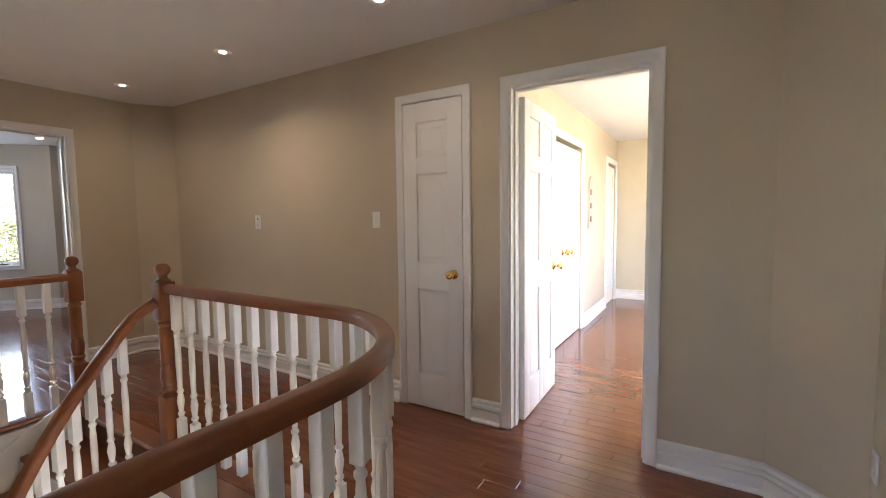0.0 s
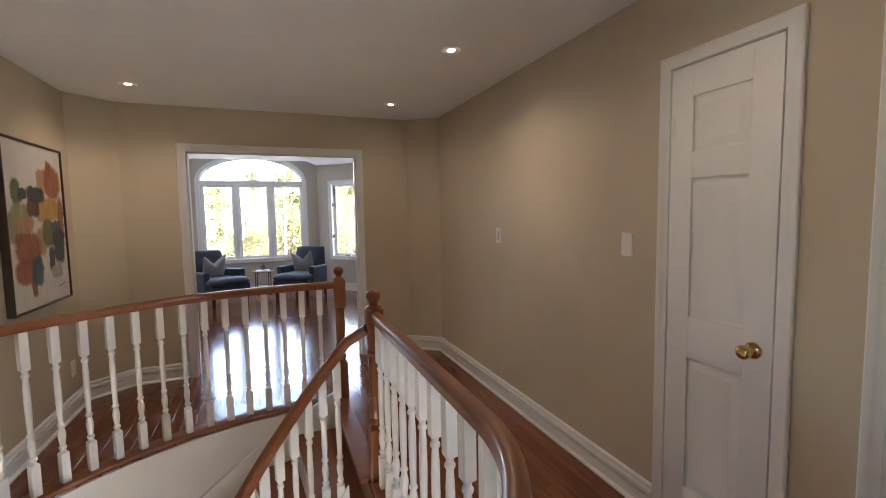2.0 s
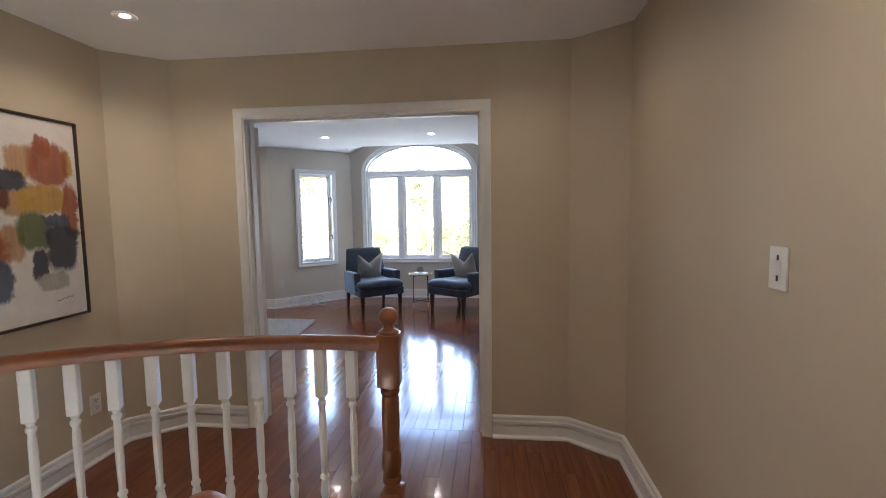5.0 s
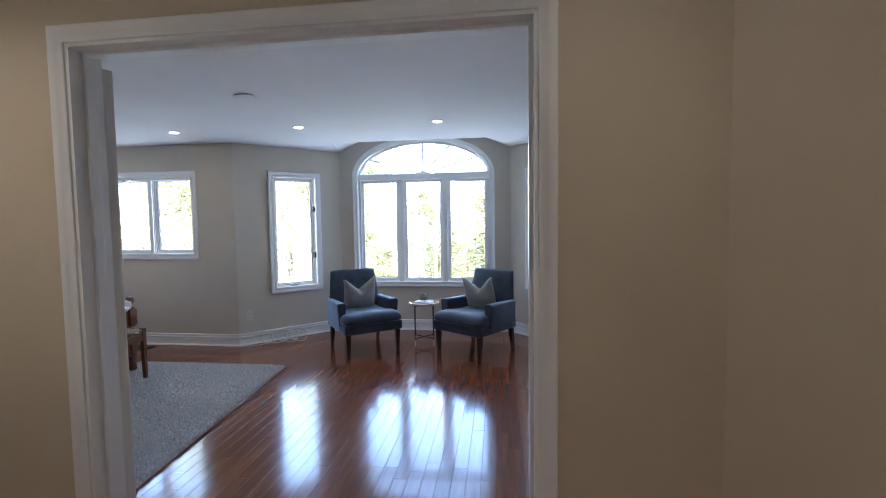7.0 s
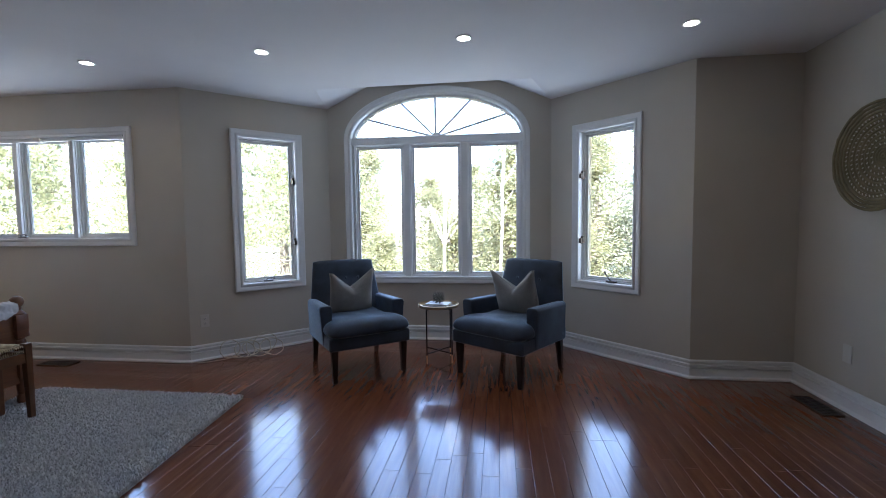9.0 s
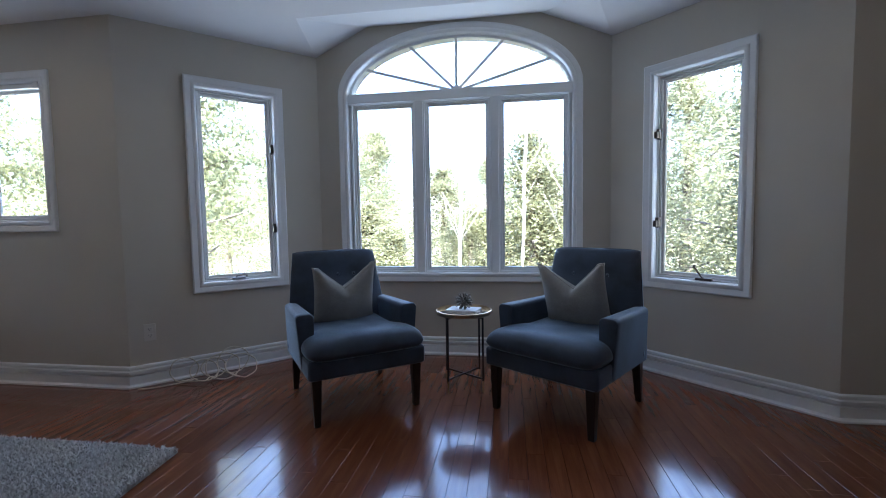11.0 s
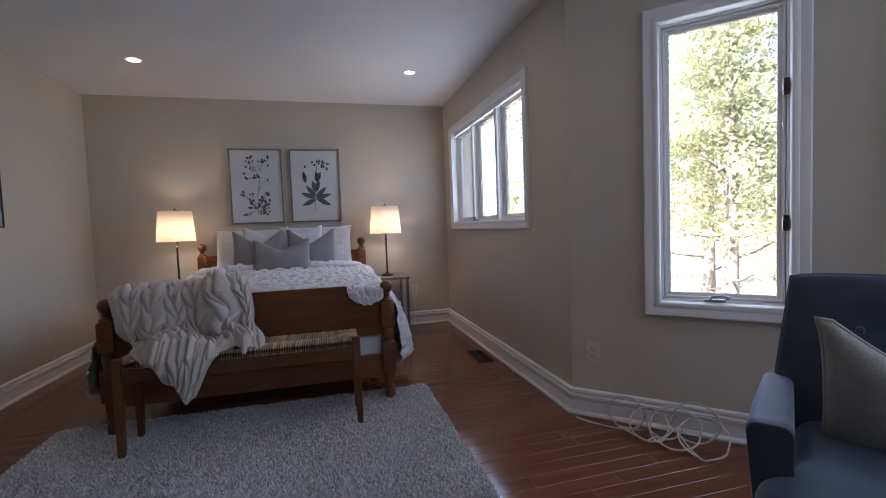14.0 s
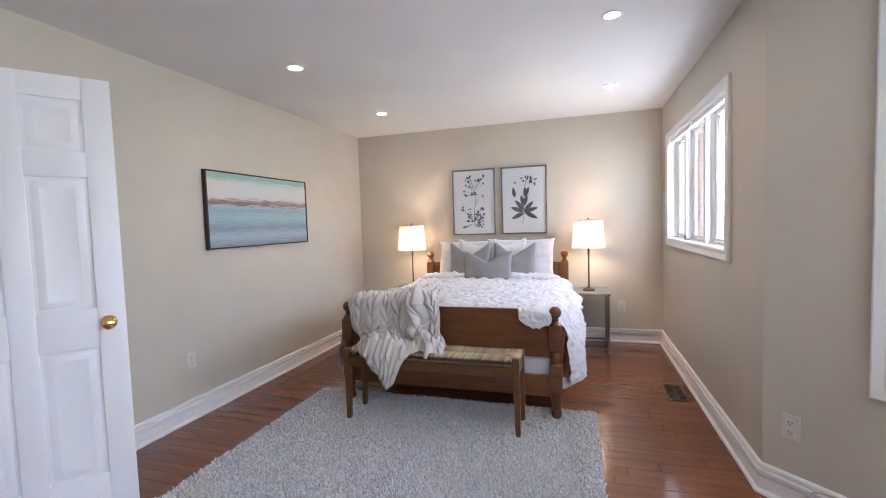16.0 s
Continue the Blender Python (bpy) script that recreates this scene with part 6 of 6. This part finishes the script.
def table_lamp(x, y, z):
    e = thing("table_lamp", pose(x, y, z), "lit table lamp with white drum shade and slim dark stem", "table lamp", "bedside lamps")
    bm = bmesh.new()
    lathe(bm, [(0, 0), (0.062, 0), (0.064, 0.010), (0.055, 0.020), (0.030, 0.026), (0.014, 0.034), (0.012, 0.05), (0, 0.05)], 24)
    part("base", bm, BRONZE, e, "dark round base", True)
    bm = bmesh.new()
    lathe(bm, [(0, 0.045), (0.008, 0.045), (0.0085, 0.37), (0.012, 0.375), (0.012, 0.385), (0.008, 0.39), (0.008, 0.47), (0, 0.47)], 14)
    part("stem", bm, BRONZE, e, "", True)
    bm = bmesh.new()
    lathe(bm, [(0, 0.390), (0.013, 0.392), (0.020, 0.405), (0.013, 0.418), (0, 0.42)], 16)
    part("glass_knop", bm, GLASS, e, "clear glass knop", True)
    bm = bmesh.new()
    lathe(bm, [(0.160, 0.440), (0.138, 0.715), (0.1365, 0.715), (0.1585, 0.440)], 40)
    for f in [f for f in bm.faces if len(f.verts) > 4]:
        bm.faces.remove(f)
    shade = part("shade", bm, SHADE, e, "white fabric drum shade", True)
    bm = bmesh.new()
    lathe(bm, [(0, 0.728), (0.006, 0.728), (0.008, 0.738), (0, 0.745)], 10)
    tube(bm, [(-0.137, 0, 0.709), (0, 0, 0.726), (0.137, 0, 0.709)], 0.0018, 5)
    tube(bm, [(0, 0, 0.46), (0, 0, 0.73)], 0.003, 6)
    part("finial", bm, BRONZE, shade, "small finial and harp")
    point_lamp("bedside_glow", x, y, z + 0.57, TABLE_LAMP)
    return e


nightstand(-7.205, -3.47)
table_lamp(-7.195, -3.45, 0.60)
nightstand(-5.21, -3.50)
table_lamp(-5.27, -3.45, 0.60)
bm = bmesh.new()
tube(bm, [(-7.25, -3.70, 0.3), (-7.35, -3.71, 0.08), (-7.42, -3.69, 0.02), (-7.50, -3.70, 0.10), (-7.53, -3.738, 0.34)], 0.003, 6)
tagged(part("lamp_cord", bm, CABLEC, None, "", True), "thin pale lamp cord behind the nightstand", "cord")

# arched plaque on the side room's wall
e = thing("arched_plaque", pose(SX0, 5.95, 1.14, 0, 0, 90), "pale carved arched wall plaque in the side room", "wall plaque")
bm = bmesh.new()
pts = [(-0.13, 0.0), (0.13, 0.0)] + [(0.13 * math.cos(math.pi * i / 12), 0.44 + 0.19 * math.sin(math.pi * i / 12)) for i in range(13)]
a = [bm.verts.new((x, 0.0, z)) for x, z in pts]
b = [bm.verts.new((x, -0.025, z)) for x, z in pts]
bm.faces.new(a), bm.faces.new(b)
for i in range(len(pts)):
    j = (i + 1) % len(pts)
    bm.faces.new((a[i], a[j], b[j], b[i]))
part("panel", bm, paint("pale_carved_wood", (0.56, 0.48, 0.39), 0.8, 0.35, 0.5, 60), e)
for z in (0.08, 0.24, 0.40):
    part("carving", boxed(-0.10, -0.02, -0.032, -0.025, z, z + 0.07, 0.006), BENCHW, e, "brown carved block")

# ---- outside ----
GZ = -3.1
bm = bmesh.new()
n = 48
c = bm.verts.new((0, 0, GZ))
rings = []
for r in (30, 90, 400, 2000):
    rings.append([bm.verts.new((r * math.cos(2 * math.pi * i / n), r * math.sin(2 * math.pi * i / n), GZ)) for i in range(n)])
for i in range(n):
    bm.faces.new((c, rings[0][i], rings[0][(i + 1) % n]))
    for a, b in zip(rings, rings[1:]):
        bm.faces.new((a[i], b[i], b[(i + 1) % n], a[(i + 1) % n]))
tagged(part("ground", bm, GRASS), "rough grassy ground outside the house", "ground", "", "structure")


def trunk(h, r):
    bm = bmesh.new()
    lathe(bm, [(r * 1.5, 0), (r * 1.1, 0.3), (r, h * 0.3), (r * 0.6, h * 0.7), (r * 0.12, h)], 9)
    rnd = random.Random(2)
    for i in range(16):
        z = h * (0.2 + 0.7 * i / 16)
        a = i * 2.4
        l = (1 - z / h) * h * 0.22 + 0.2
        tube(bm, [(0, 0, z), (l * 0.5 * math.cos(a), l * 0.5 * math.sin(a), z + 0.1), (l * math.cos(a), l * math.sin(a), z + 0.3)], r * 0.18, 5)
    return bm


def crown(h, spread, count, size, seed, base=0.08, layers=0, droop=0.5):
    """Leaf clusters set on boughs from the trunk outwards, with gaps."""
    rnd = np.random.RandomState(seed)
    boughs = 240
    V = []
    per = count // boughs
    for b in range(boughs):
        t = rnd.rand() ** 0.8
        z = h * (base + (0.99 - base) * t)
        if layers:
            z = h * (base + (0.99 - base) * (math.floor(t * layers) + 0.25 * rnd.rand()) / layers)
        rad = spread * (1 - t) ** 0.75 * (0.55 + 0.6 * rnd.rand()) + 0.12
        a = rnd.rand() * 6.283
        s = rnd.rand(per) ** 0.6
        wid = 0.10 + 0.22 * s * rad / spread
        px = s * rad * math.cos(a) + rnd.randn(per) * wid
        py = s * rad * math.sin(a) + rnd.randn(per) * wid
        pz = z + (0.25 - droop * s) * s * rad * 0.6 + rnd.randn(per) * (0.12 if not layers else 0.06) * (0.5 + rad)
        V.append(np.stack([px, py, pz], 1))
    P = np.concatenate(V)
    n = len(P)
    d1 = rnd.randn(n, 3)
    d1 /= np.linalg.norm(d1, axis=1)[:, None]
    d2 = np.cross(d1, rnd.randn(n, 3))
    d2 /= np.linalg.norm(d2, axis=1)[:, None]
    sz = size * (0.5 + rnd.rand(n))[:, None]
    vs = np.stack([P - d1 * sz, P + d2 * sz * 0.45, P + d1 * sz, P - d2 * sz * 0.45], 1).reshape(-1, 3)
    me = bpy.data.meshes.new("crown")
    me.from_pydata(vs.tolist(), [], (np.arange(n * 4).reshape(-1, 4)).tolist())
    return me


def tree(name, label, h, spread, count, size, seed, mat, **k):
    e = tagged(new(name), label, "tree", "trees outside the windows")
    part("trunk", trunk(h, h * 0.016), BARK, e, "", True)
    me = crown(h, spread, count, size, seed, **k)
    me.materials.append(mat)
    o = new("crown", me)
    o.parent = e
    return e


cedar = tree("cedar_tree", "dense yellow-green cedar tree outside the windows", 7.0, 1.9, 30000, 0.034, 1, LEAF)
cedar2 = tree("cedar_tree", "dense yellow-green cedar tree outside the windows", 7.0, 1.5, 30000, 0.034, 2, LEAF)
pine = tree("pine_tree", "airy pine tree with layered boughs outside the windows", 9.0, 2.9, 24000, 0.05, 3, PINEL, layers=9, droop=0.1, base=0.42)
spots = [(-15.5, 0.5, 0.72, 1), (-16.5, 3.2, 0.85, 2), (-14.8, -1.2, 0.62, 2), (-17.5, 4.4, 1.12, 1), (-16.2, 1.9, 0.92, 2), (-18.8, -0.6, 1.0, 1), (-17.2, -2.5, 0.86, 2), (-20.5, 7.0, 1.3, 1), (-15.0, 6.9, 1.35, 2), (-14.0, 9.0, 1.45, 1), (-12.6, 7.4, 1.35, 2), (-11.0, 9.5, 1.3, 1), (-22, 2.5, 1.05, 2), (-23, -4.0, 1.15, 1),
         (-27, -10.0, 1.2, 2), (-24, 11, 1.5, 1), (-26, 0.5, 1.2, 1), (-27, -19, 1.2, 2), (-29, -15, 1.3, 1), (-17.5, -24, 1.1, 2), (-30, 6, 1.4, 2), (-31, -7, 1.4, 1), (-10.5, -17, 1.3, 1), (-16, 12.5, 1.5, 2), (-34, -20, 1.6, 2), (-36, 16, 1.7, 1), (-22, -26, 1.4, 1), (-25, -22, 1.5, 2)]
rnd = random.Random(5)
first = {1: True, 2: True}
for x, y, s, kind in spots:
    src = cedar if kind == 1 else cedar2
    m = pose(x, y, GZ, 0, 0, rnd.uniform(0, 360))
    if first[kind]:
        first[kind] = False
        src.matrix_world = m
        src.scale = (s * 1.5, s * 1.5, s * 0.9)
    else:
        o = copy_thing(src, m)
        k = rnd.uniform(1.2, 1.9)
        o.scale = (s * k, s * k, s * rnd.uniform(0.78, 1.0))
pine.matrix_world = pose(-13.8, -5.4, GZ)
for x, y, s in ((-16.2, -8.2, 1.05), (-12.6, -9.5, 0.95), (-20, -5.5, 1.1)):
    o = copy_thing(pine, pose(x, y, GZ, 0, 0, rnd.uniform(0, 360)))
    o.scale = (s, s, s)


def bare_tree(x, y, h, seed):
    rnd = random.Random(seed)
    e = thing("bare_tree", pose(x, y, GZ), "thin pale leafless tree outside the windows", "tree", "bare trees outside the windows")
    bm = bmesh.new()
    lx, ly = rnd.uniform(-0.3, 0.3), rnd.uniform(-0.3, 0.3)
    pts = [(lx * i / 8 + rnd.uniform(-0.03, 0.03), ly * i / 8 + rnd.uniform(-0.03, 0.03), h * i / 8) for i in range(9)]
    tube(bm, pts, 0.035, 7)
    part("trunk", bm, PALEBARK, e, "", True)
    bm = bmesh.new()
    for i in range(11):
        k = rnd.randint(4, 7)
        p = Vector(pts[k])
        a, l = rnd.uniform(0, 6.28), rnd.uniform(0.4, 1.1)
        q = p + Vector((l * 0.7 * math.cos(a), l * 0.7 * math.sin(a), l * 1.1))
        mid = (p + q) / 2 + Vector((rnd.uniform(-0.1, 0.1), rnd.uniform(-0.1, 0.1), 0.1))
        tube(bm, [p, mid, q], 0.005, 4)
        tube(bm, [mid, mid + Vector((l * 0.3 * math.cos(a + 1), l * 0.3 * math.sin(a + 1), l * 0.4))], 0.004, 4)
    part("branches", bm, PALEBARK, e)


for i, (x, y, h) in enumerate(((-14.5, 0.3, 7.5), (-15.0, 1.6, 8.2), (-15.4, 3.2, 8.0), (-14.2, 2.6, 7.0), (-16.0, -1.0, 7.6))):
    bare_tree(x, y, h, i)

# brick return of the house beside the triple window
BRX = -8.33
bw = thing("brick_wall", Matrix.Identity(4), "red brick house wall outside the triple window", "brick wall", "", "structure")
part("mortar_core", boxed(BRX, -8.155, -3.86, -3.62, -0.6, 3.0), MORTAR, bw)
bm = bmesh.new()
BL, BHT = 0.215, 0.075
for row in range(46):
    z = -0.55 + row * BHT
    for c in range(6):
        x0 = BRX - 0.005 + c * BL - (BL / 2 if row % 2 else 0)
        x0 = max(x0, BRX - 0.005) if c == 0 else x0
        x1 = min(BRX - 0.005 + (c + 1) * BL - (BL / 2 if row % 2 else 0) - 0.010, -8.155)
        if x1 - x0 > 0.03:
            box(bm, x0, x1, -3.70, -3.612, z, z + BHT - 0.010)
tagged(part("bricks", bm, BRICK, bw), kind="stuff")

# added unseen roof slab: daylight comes in only through openings; overhang blocks side-window sun
structure("roof_shell", boxed(-9.4, 4.1, -4.2, 8.3, 2.90, 3.0), SHELL, "plain unseen slab over the rooms, blocking sky and sun", "roof")

# ---- floors: boards along x, a piece each near the walk ----
BWD = 0.0826
HALL = [(XO + 0.0, -0.19), (XO, 2.9), (0.72, 2.9), (XE, 2.62), (XE, -2.2), (-0.24, -2.2), (-0.24, -0.19)]


def hall_rows(y):
    """Stretches of hall floor at y, the stairwell left out."""
    x0, x1 = XR + 0.06, XE
    if y < -0.19:
        x0 = -0.24
    if y > 2.62:
        x1 = XE - (y - 2.62) * 1.05
    out = []
    if y > 1.70:
        if GY + GR > y:
            return [(x0, x1)]
        return [(x0, x1)]
    if y < -0.19:
        return [(x0, x1)]
    left = CX - math.sqrt(max(0.0, (RO - 0.02) ** 2 - (y - CY) ** 2))
    if y > GY:
        right = GX + math.sqrt(max(0.0, (GR - 0.0) ** 2 - (y - GY) ** 2))
    else:
        right = GX + GR
    out.append((x0, left))
    out.append((right, x1))
    return out


def room_rows(y):
    if y < -1.13 or y > 3.09:
        return [(XW, XR + 0.06)]
    if y < -0.17:
        return [(XW - (y + 1.13) * 0.99, XR + 0.06)]
    if y > 2.14:
        return [(XB + (y - 2.14) * 1.0, XR + 0.06)]
    return [(XB, XR + 0.06)]


def side_rows(y):
    return [(SX0 - 0.1, SX1)]


def board_mesh(bm_or_list, x0, x1, y0, y1):
    b, g = 0.0011, 0.0003
    t, lo = 0.0, -0.010
    vs = [(x0 + g, y0 + g, lo), (x1 - g, y0 + g, lo), (x1 - g, y1 - g, lo), (x0 + g, y1 - g, lo),
          (x0 + g, y0 + g, t - b), (x1 - g, y0 + g, t - b), (x1 - g, y1 - g, t - b), (x0 + g, y1 - g, t - b),
          (x0 + g + b, y0 + g + b, t), (x1 - g - b, y0 + g + b, t), (x1 - g - b, y1 - g - b, t), (x0 + g + b, y1 - g - b, t)]
    fs = [(8, 9, 10, 11), (4, 5, 9, 8), (5, 6, 10, 9), (6, 7, 11, 10), (7, 4, 8, 11), (0, 1, 5, 4), (1, 2, 6, 5), (2, 3, 7, 6), (3, 0, 4, 7)]
    return vs, fs


def lay(name, label, rows, y_lo, y_hi, near, seed, limit=290):
    rnd = random.Random(seed)
    e = thing(name, Matrix.Identity(4), label, "floor", "", "structure")
    far_v, far_f, sub = [], [], bmesh.new()
    made = 0
    n = int(math.ceil((y_hi - y_lo) / BWD))
    for i in range(n):
        y0, y1 = y_lo + i * BWD, min(y_hi, y_lo + (i + 1) * BWD)
        if y1 - y0 < 0.01:
            continue
        for xa, xb in rows((y0 + y1) / 2):
            if xb - xa < 0.03:
                continue
            box(sub, xa, xb, y0, y1, -0.26, -0.0095)
            x = xa - rnd.uniform(0, 0.9)
            while x < xb:
                l = rnd.uniform(0.55, 1.35)
                p, q = max(x, xa), min(x + l, xb)
                x += l
                if q - p < 0.02:
                    continue
                vs, fs = board_mesh(None, p, q, y0, y1)
                if made < limit and near((p + q) / 2, (y0 + y1) / 2):
                    made += 1
                    cx, cy = (p + q) / 2, (y0 + y1) / 2
                    me = bpy.data.meshes.new("board")
                    me.from_pydata([(a - cx, b - cy, c) for a, b, c in vs], [], fs)
                    me.materials.append(FLOORW)
                    o = new("board", me)
                    o.location = (cx, cy, 0)
                    o.parent = e
                else:
                    k = len(far_v)
                    far_v += vs
                    far_f += [tuple(v + k for v in f) for f in fs]
    part("subfloor", sub, SUBF, e, "dark subfloor")
    if far_v:
        me = bpy.data.meshes.new("boards")
        me.from_pydata(far_v, [], far_f)
        me.materials.append(FLOORJ)
        o = new("boards", me)
        o.parent = e
        tagged(o, kind="stuff")
    return e


lay("floor_hall", "glossy reddish cherry strip floor of the landing", hall_rows, -2.2, YC + 0.12, lambda x, y: y > 1.6, 21)
lay("floor_bedroom", "glossy reddish cherry strip floor of the bedroom", room_rows, BW, YN, lambda x, y: -0.6 < y < 2.7, 22)
lay("floor_side", "glossy reddish cherry strip floor of the side room", side_rows, SY0 + 0.0005, SY1, lambda x, y: y < 5.5 and x < 0.9, 23)
